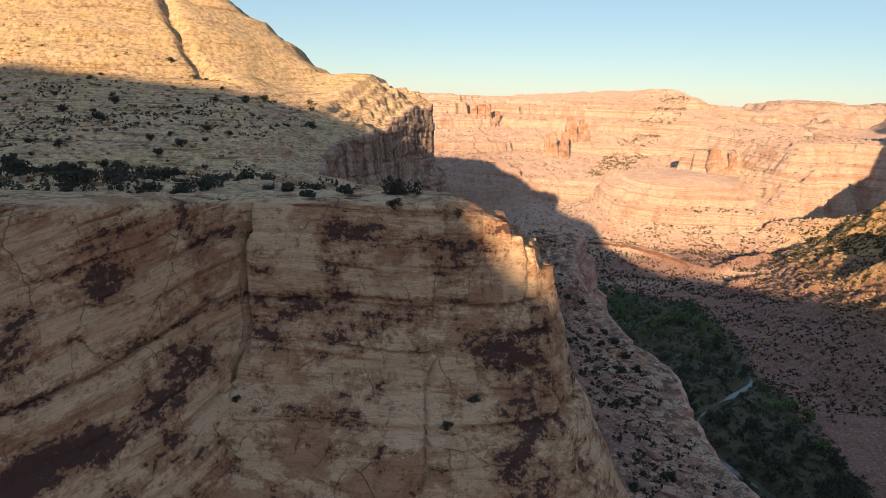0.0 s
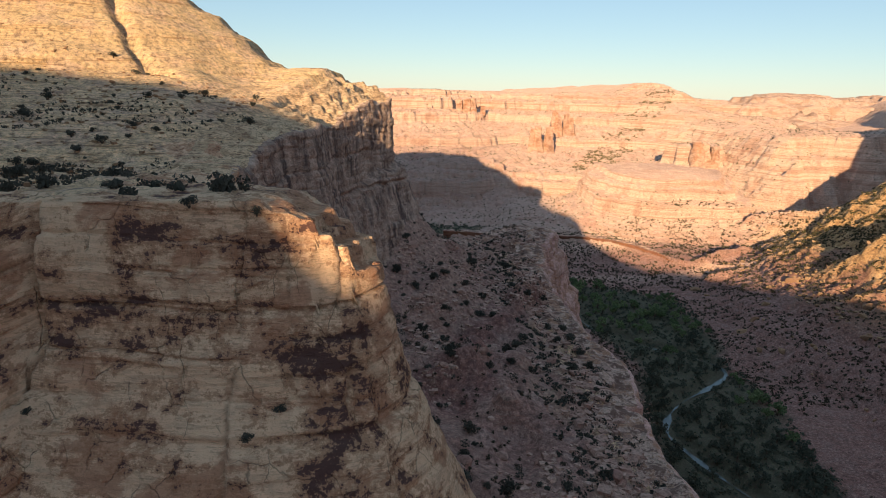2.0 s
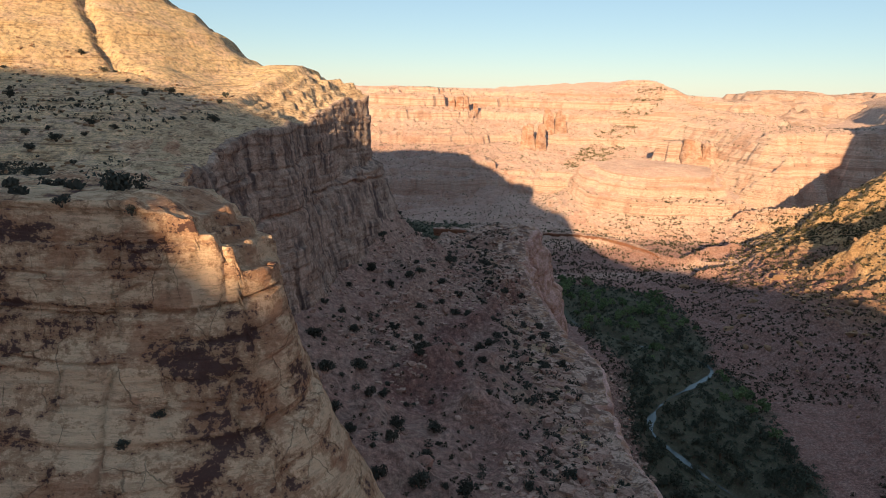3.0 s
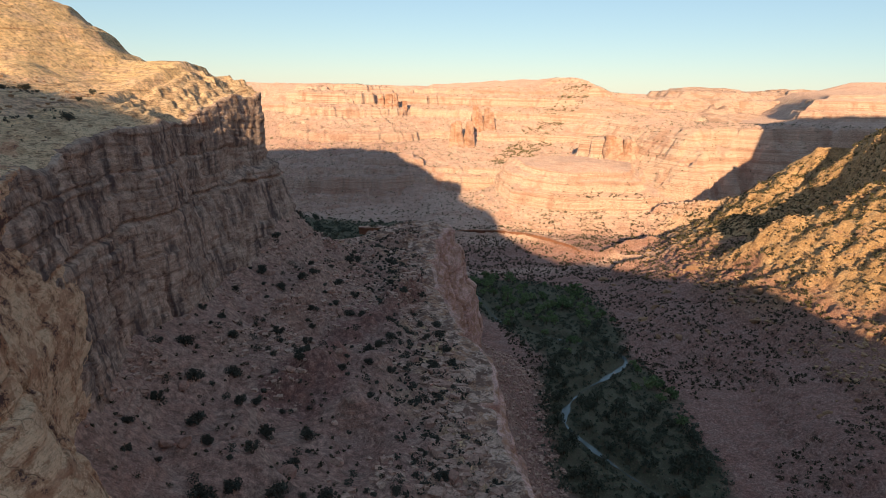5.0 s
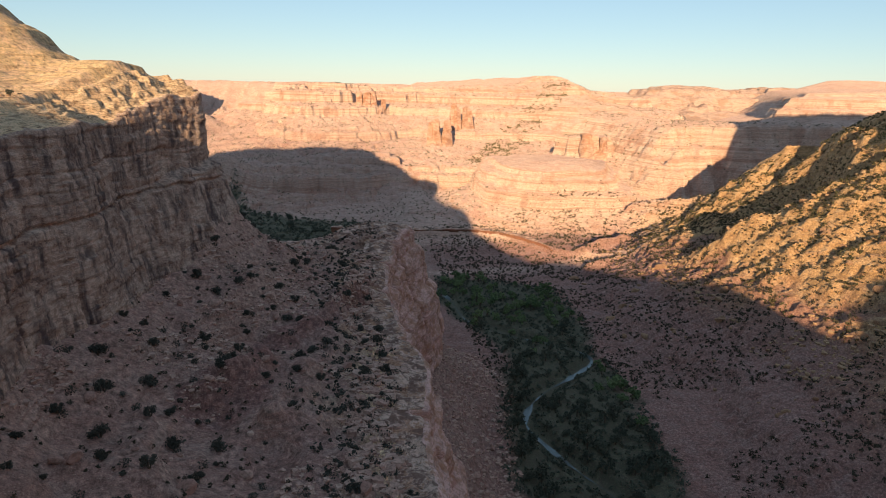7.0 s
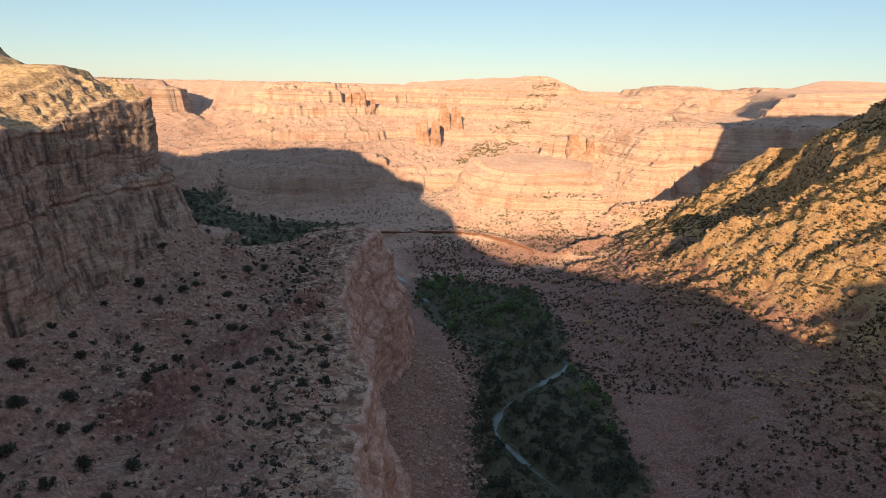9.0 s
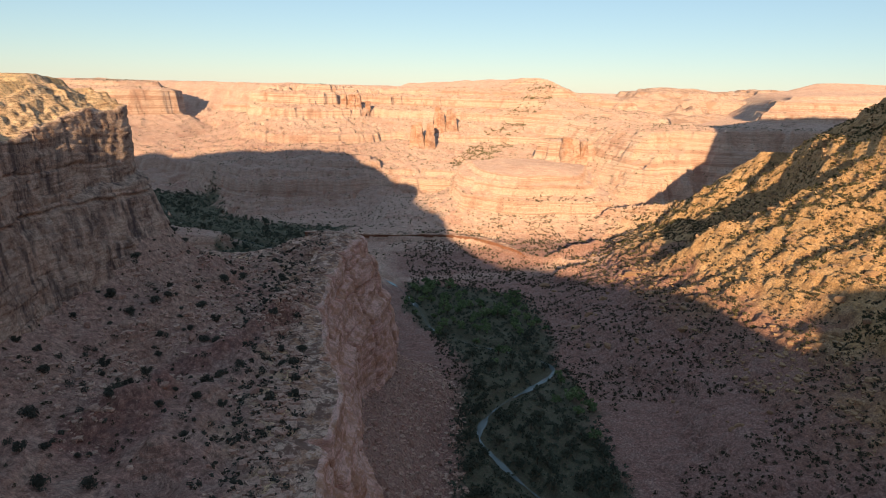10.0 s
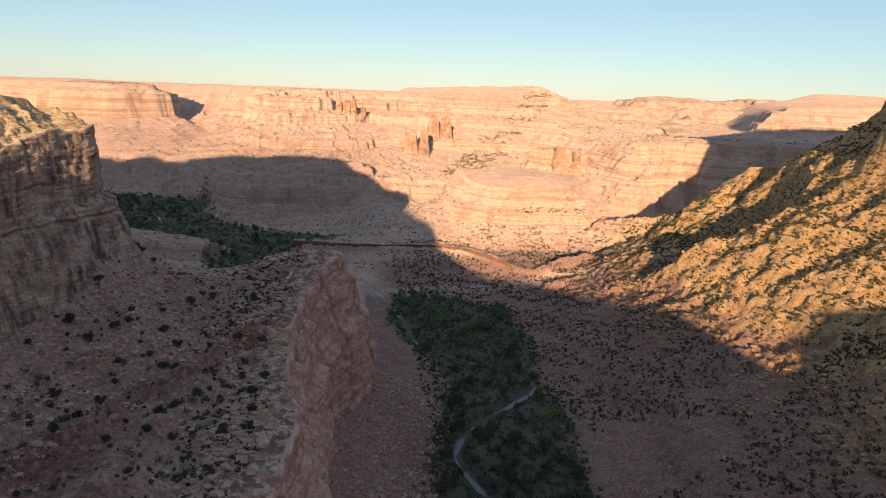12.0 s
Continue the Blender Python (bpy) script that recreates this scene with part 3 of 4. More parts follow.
# ---- meshes ----
def grid_mesh(name, co, rows, cols, mat, smooth=True):
    """One mesh from a rows x cols array of places."""
    me = bpy.data.meshes.new(name)
    idx = np.arange(rows * cols).reshape(rows, cols)
    quads = np.stack([idx[:-1, :-1], idx[:-1, 1:], idx[1:, 1:], idx[1:, :-1]], -1).reshape(-1, 4)
    me.vertices.add(rows * cols)
    me.vertices.foreach_set("co", np.asarray(co, np.float32).ravel())
    me.loops.add(quads.size)
    me.loops.foreach_set("vertex_index", quads.astype(np.int32).ravel())
    me.polygons.add(len(quads))
    me.polygons.foreach_set("loop_start", np.arange(0, quads.size, 4, dtype=np.int32))
    if smooth:
        me.polygons.foreach_set("use_smooth", np.ones(len(quads), bool))
    me.update(calc_edges=True)
    me.materials.append(mat)
    return me


def poly_mesh(name, verts, faces, mat, smooth=False):
    me = bpy.data.meshes.new(name)
    me.from_pydata([tuple(v) for v in verts], [], [tuple(f) for f in faces])
    if smooth:
        me.polygons.foreach_set("use_smooth", np.ones(len(faces), bool))
    me.update()
    me.materials.append(mat)
    return me


def steps(*spans):
    """Coordinates from (start, end, first step, last step) spans."""
    out = []
    for a, b, s0, s1 in spans:
        n = max(2, int(round((b - a) / ((s0 + s1) / 2))))
        t = np.linspace(0, 1, n, endpoint=False)
        k = s0 / s1
        w = t if abs(k - 1) < 1e-6 else None
        if w is None:
            inc = np.linspace(s0, s1, n)
            w = np.concatenate([[0], np.cumsum(inc)[:-1]]) / inc.sum()
        out.append(a + (b - a) * w)
    out.append([spans[-1][1]])
    return np.concatenate(out)


# the ground, one sheet to the horizon
gx = steps((-4800, -900, 300, 24), (-900, -110, 12, 2.2), (-110, 90, 1.15, 1.15), (90, 450, 1.3, 2.0), (450, 1500, 2.2, 10), (1500, 4800, 14, 300))
gy = steps((-4800, -300, 300, 24), (-300, 26, 16, 2), (26, 400, 1.15, 1.2), (400, 720, 1.25, 2.3), (720, 1650, 2.3, 4.2), (1650, 4900, 6, 250))
GX, GY = np.meshgrid(gx, gy)
GZ = height(GX, GY)
ground = new("ground", grid_mesh("ground", np.stack([GX, GY, GZ], -1), len(gy), len(gx), M_GROUND))

zp_, zb_ = sdist(PLATEAU, GX, GY), sdist(BENCH, GX, GY)
zn = fbm(GX / 18, GY / 18, octaves=4, seed=91)
gold_zone = sstep(200, 260, GX) * sstep(700, 620, GY) * sstep(26, 44, GZ + 6 * zn)
fleck = sstep(-0.15, 0.15, fbm(GX / 5, GY / 5, octaves=3, seed=92))
pale_zone = sstep(-1, 3, zp_)
pale_zone = np.maximum(pale_zone, 0.9 * sstep(0, 3, zb_) * sstep(28, 12, zb_ + 9 * zn) * (zp_ < -3) * fleck)
red_and_shade_zone = 0.7 * sstep(0.0, 0.35, 0.25 + zn - ((GX - 30 - 0.06 * (GY - 150)) / 17) ** 2) * (zp_ < -6) * (zb_ > 6)
red_and_shade_zone = np.maximum(red_and_shade_zone, 0.95 * sstep(8, 4, ldist(LEDGES[0], GX, GY) + 5 * zn) * (zb_ > 3))
red_and_shade_zone = np.maximum(red_and_shade_zone, 0.8 * sstep(585, 600, GY) * sstep(690, 650, GY) * sstep(90, 120, GX) * sstep(345, 300, GX))
red_and_shade_zone = np.maximum(red_and_shade_zone, 0.75 * sstep(-4, -12, zb_) * sstep(-75, -40, zb_) * (GX > 40) * (GY < 420))
# red soil of valley and bench, weighted up to paint in their deep shade
red_and_shade_zone = np.maximum(red_and_shade_zone, 0.85 * (zb_ < -40) * (GX > 90) * (GX < 345) * sstep(600, 560, GY) * sstep(60, 40, GZ + 10 * zn))
red_and_shade_zone = np.maximum(red_and_shade_zone, 0.6 * sstep(-2, -8, zp_) * sstep(8, 20, zb_ + 6 * zn) * (GY > 20) * (GY < 420))
# red tint puts shade and haze into the far wall's foot colour
red_and_shade_zone = np.maximum(red_and_shade_zone, 0.28 * sstep(640, 700, GY) * sstep(110, 80, GZ + 8 * zn) * sstep(180, 60, GX))
green_zone = np.maximum(sstep(-6, 5, sdist(GROVE, GX, GY) + 5 * zn), sstep(-8, 8, sdist(GROVE_FAR, GX, GY) + 12 * zn))
gold_zone = np.maximum(gold_zone, 0.12 * sstep(-2, -6, zp_) * sstep(12, 24, zb_ + 6 * zn) * (GY > 20) * (GY < 420) * (1 - sstep(0.45, 0.7, red_and_shade_zone)))
zone = np.stack([pale_zone, red_and_shade_zone, green_zone, gold_zone], -1)
layer = ground.data.color_attributes.new("zone", "FLOAT_COLOR", "POINT")
layer.data.foreach_set("color", zone.astype(np.float32).ravel())
tagged(ground, "red and tan desert canyon ground with ledges and scree", "ground", kind="structure")


def resample(line, step):
    """A smooth line through the points, at even steps."""
    p = np.array(line, float)
    ext = np.vstack([2 * p[0] - p[1], p, 2 * p[-1] - p[-2]])
    out = []
    for i in range(1, len(ext) - 2):
        t = np.linspace(0, 1, 30, endpoint=False)[:, None]
        a, b, c, d = ext[i - 1:i + 3]
        out.append(0.5 * (2 * b + (c - a) * t + (2 * a - 5 * b + 4 * c - d) * t ** 2 + (3 * b - a - 3 * c + d) * t ** 3))
    q = np.vstack(out + [p[-1:]])
    s = np.concatenate([[0], np.cumsum(np.hypot(*np.diff(q, axis=0).T))])
    n = int(s[-1] / step)
    t = np.linspace(0, s[-1], n)
    q = np.stack([np.interp(t, s, q[:, 0]), np.interp(t, s, q[:, 1])], 1)
    g = np.gradient(q, axis=0)
    k = max(3, int(2.0 / step) | 1)
    ker = np.ones(k) / k
    g = np.stack([np.convolve(np.pad(g[:, j], k // 2, mode="edge"), ker, "valid") for j in (0, 1)], 1)
    g /= np.linalg.norm(g, axis=1)[:, None]
    return q, np.stack([g[:, 1], -g[:, 0]], 1), t


def cliff(name, line, top_of, base_of, mat, du, dv, lean_of, rough, bed, joints, seed, tilt=None, seams=(), cap_mat=None, bulge=0.6, smooth=True, grade=1.0):
    """A rock face swept along a line, with beds, joints and a lip that runs back over its top."""
    q, nrm, s = resample(line, du)
    zt, zb = top_of(q[:, 0], q[:, 1]), base_of(q[:, 0], q[:, 1])
    nv = int(np.max(zt - zb) / dv)
    v = np.linspace(0, 1, nv)[:, None] ** grade
    z = zt[None, :] * (1 - v) + zb[None, :] * v
    depth = zt[None, :] - z
    X0, Y0 = q[None, :, 0] + 0 * z, q[None, :, 1] + 0 * z
    S0 = s[None, :] + 0 * z
    zz = z + 0.7 * bed * fbm(X0 / 17, Y0 / 17, octaves=3, seed=seed)
    if tilt:
        zz = zz + tilt(X0, Y0)
    # thick beds, each set forward or back as a whole, thin flags between them
    q1 = zz / (1.9 * bed) + 0.18 * vnoise(S0 / (11 * bed), 0 * z, seed=seed + 21)
    thick = vnoise(np.floor(q1) * 7.3 + 0.5, S0 / (16 * bed), seed=seed + 1)
    notch = np.exp(-((q1 - np.floor(q1) - 0.06) / 0.09) ** 2) * sstep(0.35, 0.7, vnoise(S0 / (5 * bed), np.floor(q1) * 3.7, seed=seed + 2))
    q2 = zz / (0.42 * bed) + 0.25 * vnoise(S0 / (7 * bed), 0 * z, seed=seed + 22)
    thin = vnoise(np.floor(q2) * 5.1 + 0.5, S0 / (4 * bed), seed=seed + 3)
    # blocks split by joints inside a bed
    q3 = S0 / (2.3 * bed) + 0.9 * fbm(S0 / (8 * bed), q1 / 3, octaves=2, seed=seed + 26) + 9 * vnoise(np.floor(q1) * 2.9, 0 * z, seed=seed + 23) + 0.25 * fbm(z / (2 * bed), S0 / 5, octaves=2, seed=seed + 24)
    block = vnoise(np.floor(q3) * 3.3 + 0.5, np.floor(q1) * 4.1 + 0.5, seed=seed + 6)
    split = np.exp(-((q3 - np.floor(q3)) / 0.05) ** 2) * sstep(0.45, 0.6, vnoise(np.floor(q3) * 1.7, q1 / 1.5, seed=seed + 7))
    swell = fbm(X0 / (11 * bed), Y0 / (11 * bed), z / (5 * bed), 3, seed + 5)
    pits = fbm(X0 / (1.6 * bed), Y0 / (1.6 * bed), z / (0.8 * bed), 4, seed + 8)
    off = lean_of(q[:, 0], q[:, 1], depth) + rough * (0.95 * thick + 0.3 * thin + 0.42 * block + bulge * swell + 0.20 * pits - 0.5 * notch - 0.25 * split)
    for js, width, deep, slant in joints:
        dist = np.abs(s[None, :] - js - slant * depth - 0.7 * (vnoise(z / 2.0, 0 * z, seed=seed + 9) - 0.5) - 0.2 * (vnoise(z / 0.4, 0 * z, seed=seed + 11) - 0.5))
        off = off - deep * np.exp(-(dist / width) ** 2) * (0.4 + 0.8 * vnoise(z / 3, 0 * z, seed=seed + int(js)))
    for level, s0, s1, tall, deep in seams:
        wav = level + 0.25 * fbm(S0 / 6, 0 * z, octaves=2, seed=seed + 30)
        off = off - deep * np.exp(-((zz - wav) / tall) ** 4) * sstep(s0 - 1, s0 + 1, S0) * sstep(s1 + 1, s1 - 1, S0)
    lip = np.exp(-depth / (0.22 * bed))
    off = off - 0.35 * rough * lip
    co = [np.stack([X0 + nrm[None, :, 0] * off, Y0 + nrm[None, :, 1] * off, z], -1)]
    caps = []
    for d in np.concatenate([np.arange(0.15, 3, 1.3 * dv), np.arange(3, 13, 2.2 * dv), [13.5]]):
        x, y = q[:, 0] - nrm[:, 0] * (d - off[0]), q[:, 1] - nrm[:, 1] * (d - off[0])
        flag = vnoise(np.floor(2.2 * fbm(x / (5 * bed), y / (5 * bed), octaves=3, seed=seed + 10)) * 3.1, x / 6, seed=seed + 12)
        lift = (0.5 * rough * fbm(x / (2.2 * bed), y / (2.2 * bed), octaves=3, seed=seed + 15)) * sstep(0, 2, d) + 0.15 * rough * sstep(0, 1.5, d) + 0.5 * rough * (flag - 0.4) * sstep(0, 0.6, d) + 0.12 * rough * fbm(x / 1.2, y / 1.2, octaves=3, seed=seed + 13)
        caps.append(np.stack([x, y, top_of(x, y) + lift - 1.6 * sstep(9, 13.5, d)], -1))
    co = np.concatenate([np.stack(caps[::-1])] + co)
    me = grid_mesh(name, co, co.shape[0], co.shape[1], mat, smooth)
    if cap_mat:
        me.materials.append(cap_mat)
        slots = np.zeros((co.shape[0] - 1, co.shape[1] - 1), np.int32)
        slots[:len(caps) - 2] = 1
        me.polygons.foreach_set("material_index", slots.ravel())
    return new(name, me)


def plateau_lip(x, y):
    return plateau_top(x, y, np.maximum(sdist(PLATEAU, x, y), 0))


def bench_lip(x, y):
    return bench_top(x, y, sdist(PLATEAU, x, y))


def nose_lean(x, y, depth):
    end = sstep(2.5, 6.5, x)[None, :] * sstep(75, 50, y)[None, :]
    back = (sstep(46.5, 53, y) * sstep(80, 64, y))[None, :]
    return (0.06 * depth + 0.36 * np.clip(depth - 8, 0, 14) * (1 - 0.5 * end) + 0.24 * end * np.maximum(depth - 2, 0)) * (1 - 0.7 * back)


def headland_lean(x, y, depth):
    tip = sstep(170, 225, y)[None, :]
    return 0.05 * depth + 3.2 * sstep(21.5, 23.5, depth) * tip + 0.3 * np.maximum(depth - 24, 0) * tip + 0.16 * depth * (1 - tip)


def bench_lean(x, y, depth):
    tip = sstep(290, 330, y)[None, :]
    return 0.10 * depth + 2.5 * sstep(9, 11, depth) + 4.0 * sstep(28, 31, depth) + tip * np.interp(depth, [0, 6, 16, 40, 60], [0, 0.5, 2.5, 4, 5])


tagged(cliff("sandstone_cliff", [(-40, 25)] + NOSE[3:15], plateau_lip, lambda x, y: 112 + 0 * x, M_NEAR, 0.15, 0.14, nose_lean, 0.46, 1.0,
             [(33.6, 0.32, 2.6, 0.0), (51.8, 0.14, 0.4, 0.0), (58.0, 0.14, 0.5, 0.03), (46.2, 0.12, 0.45, -0.04), (43.0, 0.08, 0.3, -0.02), (48.6, 0.08, 0.25, 0.03), (39.5, 0.07, 0.2, 0.02)], 41,
             tilt=lambda x, y: -0.38 * np.minimum(x + 13, 0), seams=[(157.2, 2, 31, 0.16, 0.5), (157.3, 34, 57, 0.17, 0.5), (154.6, 34, 46, 0.10, 0.3), (150.0, 36, 60, 0.4, 0.35), (159.9, 40, 50, 0.06, 0.15), (152.3, 42, 52, 0.06, 0.2)], smooth=False, grade=1.45),
       "pale banded sandstone cliff with dark varnish stains", "cliff", kind="structure")
tagged(cliff("side_cliff", NOSE[:3] + [(-36, 27.5)], plateau_lip, lambda x, y: 112 + 0 * x, M_NEAR, 0.6, 0.5, nose_lean, 0.62, 1.0, [], 43),
       "pale banded sandstone cliff round the alcove", "cliff", kind="structure")
tagged(cliff("side_cliff", [(1, 54)] + NOSE[13:] + [(-24, 121), (-31, 134)], plateau_lip, lambda x, y: 112 + 0 * x, M_NEAR, 0.35, 0.35, nose_lean, 0.62, 1.0, [], 45, smooth=False),
       "pale banded sandstone cliff behind the nose", "cliff", kind="structure")
tagged(cliff("headland_cliff", [(-18, 84), (-21, 97)] + HEADLAND, plateau_lip, lambda x, y: 108 + 0 * x, M_HEAD, 0.43, 0.4, headland_lean, 0.95, 1.25,
             [(30, 0.5, 1.2, 0), (52, 0.4, 0.9, 0), (75, 0.5, 1.2, 0.02), (98, 0.4, 1.0, 0), (120, 0.4, 1.1, 0), (134, 0.4, 0.8, 0)], 61, seams=[(140.5, 0, 200, 0.5, 1.2), (151, 20, 150, 0.35, 0.6)], cap_mat=M_CAP, bulge=0.3, smooth=False),
       "streaked brown sandstone headland cliff with a pale caprock", "cliff", kind="structure")
tagged(cliff("bench_cliff", BENCH_EDGE, bench_lip, lambda x, y: 36 + 0 * x, M_PINK, 0.75, 0.6, bench_lean, 1.5, 1.7,
             [(60, 1, 3, 0), (105, 0.8, 3, 0), (150, 1.2, 4, 0.05), (200, 1, 3, 0), (240, 1.0, 4, 0), (290, 1.2, 5, 0), (318, 1.0, 4, 0), (345, 1.2, 4, 0), (372, 1, 3, 0)], 81, seams=[(84, 100, 450, 0.5, 1.5), (66, 100, 450, 0.4, 1.2)], cap_mat=M_RIM, bulge=0.9, smooth=False),
       "pink layered sandstone cliff below the rocky bench", "cliff", kind="structure")

# river
rq, rn, rs = resample(RIVER, 3.0)
wid = np.maximum(0.15, 0.7 + 1.7 * fbm(rs / 15, 0 * rs, octaves=3, seed=55))
across = np.linspace(-1, 1, 5)[:, None]
rx = rq[None, :, 0] + rn[None, :, 0] * wid * across
ry = rq[None, :, 1] + rn[None, :, 1] * wid * across
river = new("river", grid_mesh("river", np.stack([rx, ry, 7.6 + 0 * rx], -1), 5, len(rs), M_WATER))
tagged(river, "narrow shallow muddy river reflecting the sky", "river", kind="structure")


# ---- plants ----
def leaf_clump(centres, radius, count, size, r):
    """Small leaf sprays in clumps round the centres."""
    n = len(centres) * count
    c = np.repeat(np.array(centres, float), count, 0)
    rad = np.repeat(np.broadcast_to(radius, len(centres)), count)
    d = r.normal(size=(n, 3))
    d /= np.linalg.norm(d, axis=1)[:, None]
    d[:, 2] *= 0.75
    p = c + d * (rad * r.random(n) ** 0.35)[:, None]
    a = r.normal(size=(n, 3))
    a /= np.linalg.norm(a, axis=1)[:, None]
    b = np.cross(a, d + 0.3 * r.normal(size=(n, 3)))
    b /= np.linalg.norm(b, axis=1)[:, None] + 1e-9
    sz = size * (0.6 + 0.8 * r.random(n))[:, None]
    v = np.stack([p - a * sz - b * sz * 0.5, p + a * sz * 0.2 - b * sz * 0.7, p + a * sz + b * sz * 0.3, p - a * sz * 0.1 + b * sz * 0.8], 1).reshape(-1, 3)
    return v, np.arange(4 * n).reshape(-1, 4)


def limb_mesh(name, paths):
    """Tapered six-sided limbs along paths of (x, y, z, radius)."""
    vs, fs = [], []
    for path in paths:
        base = len(vs)
        for x, y, z, rad in path:
            for k in range(6):
                a = k * math.pi / 3
                vs.append((x + rad * math.cos(a), y + rad * math.sin(a), z))
        for i in range(len(path) - 1):
            for k in range(6):
                a, b = base + i * 6 + k, base + i * 6 + (k + 1) % 6
                fs.append((a, b, b + 6, a + 6))
    return poly_mesh(name, vs, fs, M_BARK, True)


def part(name, me, parent, label=""):
    ob = new(name, me)
    ob.parent = parent
    if label:
        tagged(ob, label)
    return ob


def make_shrub(seed, wide, high):
    r = np.random.default_rng(seed)
    base = new("juniper_bush")
    k = 8
    cs = [(wide * 0.33 * math.cos(a) * f, wide * 0.33 * math.sin(a) * f, high * h) for a, f, h in zip(r.random(k) * 6.28, 0.3 + 0.8 * r.random(k), 0.3 + 0.45 * r.random(k))]
    v, f = leaf_clump(cs, 0.26 * wide * (0.7 + 0.5 * r.random(k)), 64, 0.05 * wide, r)
    v[:, 2] = np.maximum(v[:, 2], 0.02)
    part("crown", poly_mesh("crown", v, f, M_SHRUB), base)
    part("stem", limb_mesh("stem", [[(0, 0, -0.3, 0.05 * wide), (c[0] * 0.5, c[1] * 0.5, c[2] * 0.5, 0.035 * wide), (*c, 0.012 * wide)] for c in cs[:4]]), base)
    return tagged(base, "dark green juniper bush on rocky ground", "bush", "desert bushes")


def make_tree(seed, high, leaves, label):
    r = np.random.default_rng(seed)
    base = new("cottonwood_tree")
    k = 16
    cs = []
    for _ in range(k):
        a, f = r.random() * 6.28, math.sqrt(r.random()) * 0.36 * high
        cs.append((f * math.cos(a), f * math.sin(a), high * (0.3 + 0.6 * r.random() * (1 - 0.8 * f / high))))
    v, f = leaf_clump(cs, 0.15 * high * (0.7 + 0.6 * r.random(k)), 26, 0.05 * high, r)
    part("crown", poly_mesh("crown", v, f, leaves), base)
    part("trunk", limb_mesh("trunk", [[(0, 0, -0.5, 0.04 * high), (0.02 * high, 0, 0.3 * high, 0.028 * high), (0, 0.02 * high, 0.6 * high, 0.012 * high)]] + [[(0, 0, 0.22 * high, 0.02 * high), (c[0] * 0.6, c[1] * 0.6, c[2] * 0.8, 0.012 * high), (*c, 0.004 * high)] for c in cs[:7]]), base)
    return tagged(base, label, "tree", "riverside trees")


def spread(kinds, spots, r, low, high):
    """Stands copies of the kinds at the spots; the first of each kind stands at one itself."""
    used = set()
    for i, (x, y) in enumerate(spots):
        k = i % len(kinds)
        z = float(height(np.array([x]), np.array([y]))[0]) - 0.05
        s = low + (high - low) * r.random()
        m = pose(x, y, z, 0, 0, 360 * r.random())
        if k in used:
            ob = copy_thing(kinds[k], m)
        else:
            ob = kinds[k]
            ob.matrix_basis = m
            used.add(k)
        ob.scale = (s, s, s * (0.85 + 0.3 * r.random()))


def pick(count, box, test, r, gap):
    """Random spots in a box that pass the test and keep a gap."""
    out = []
    for _ in range(count * 60):
        x, y = box[0] + (box[1] - box[0]) * r.random(), box[2] + (box[3] - box[2]) * r.random()
        if test(x, y) and all((x - a) ** 2 + (y - b) ** 2 > gap * gap for a, b in out):
            out.append((x, y))
            if len(out) == count:
                break
    return out


def at(fn, poly, x, y):
    return float(fn(poly, np.array([x]), np.array([y]))[0])


pr = np.random.default_rng(5)
shrubs = [make_shrub(100 + i, 2.4, 1.6) for i in range(5)]
spots = pick(165, (-105, -2, 46, 190), lambda x, y: at(sdist, PLATEAU, x, y) > 4 and pr.random() < 0.14 + 0.9 * math.exp(-((y - 60 + 0.25 * (x + 10)) / 13) ** 2), pr, 2.0)
spread(shrubs[:3], spots, pr, 0.4, 1.15)
spots = pick(130, (-20, 66, 95, 300), lambda x, y: at(sdist, PLATEAU, x, y) < -5 and at(sdist, BENCH, x, y) > 4, pr, 3.6)
spread(shrubs[3:], spots, pr, 0.55, 1.75)
green_trees = [make_tree(200 + i, 9.0, M_TREE, "leafy green cottonwood tree beside the river") for i in range(3)]
dark_trees = [make_tree(210 + i, 8.0, M_WILLOW, "dark thinly leaved willow tree beside the river") for i in range(3)]
spots = pick(185, (100, 210, 190, 590), lambda x, y: at(sdist, GROVE, x, y) > 0 and at(ldist, RIVER, x, y) > 1.8 + 3 * pr.random(), pr, 4.2)


def fresh(x, y):
    """Where the grove is in full leaf: its far half and one patch on the near bend."""
    return y > 415 + 25 * math.sin(x / 9) or (x - 186) ** 2 / 14 ** 2 + (y - 330) ** 2 / 45 ** 2 < 1


spread(green_trees, [q for q in spots if fresh(*q)], pr, 0.55, 1.15)
spread(dark_trees, [q for q in spots if not fresh(*q)] + pick(110, (-300, 70, 640, 1110), lambda x, y: at(sdist, GROVE_FAR, x, y) > 0, pr, 6), pr, 0.55, 1.15)


def scrub(name, count, box, test, size, mat, label, seed, leaves=10, leaf=0.2):
    """Many small plants as one mesh."""
    r = np.random.default_rng(seed)
    x = box[0] + (box[1] - box[0]) * r.random(count * 3)
    y = box[2] + (box[3] - box[2]) * r.random(count * 3)
    keep = np.nonzero(test(x, y))[0][:count]
    x, y = x[keep], y[keep]
    z = height(x, y)
    s = size * (0.5 + r.random(len(x)))
    v, f = leaf_clump(np.stack([x, y, z + 0.28 * s], 1), s * 0.5, leaves, size * leaf, r)
    return tagged(new(name, poly_mesh(name, v, f, mat)), label, "scrub", kind="stuff")


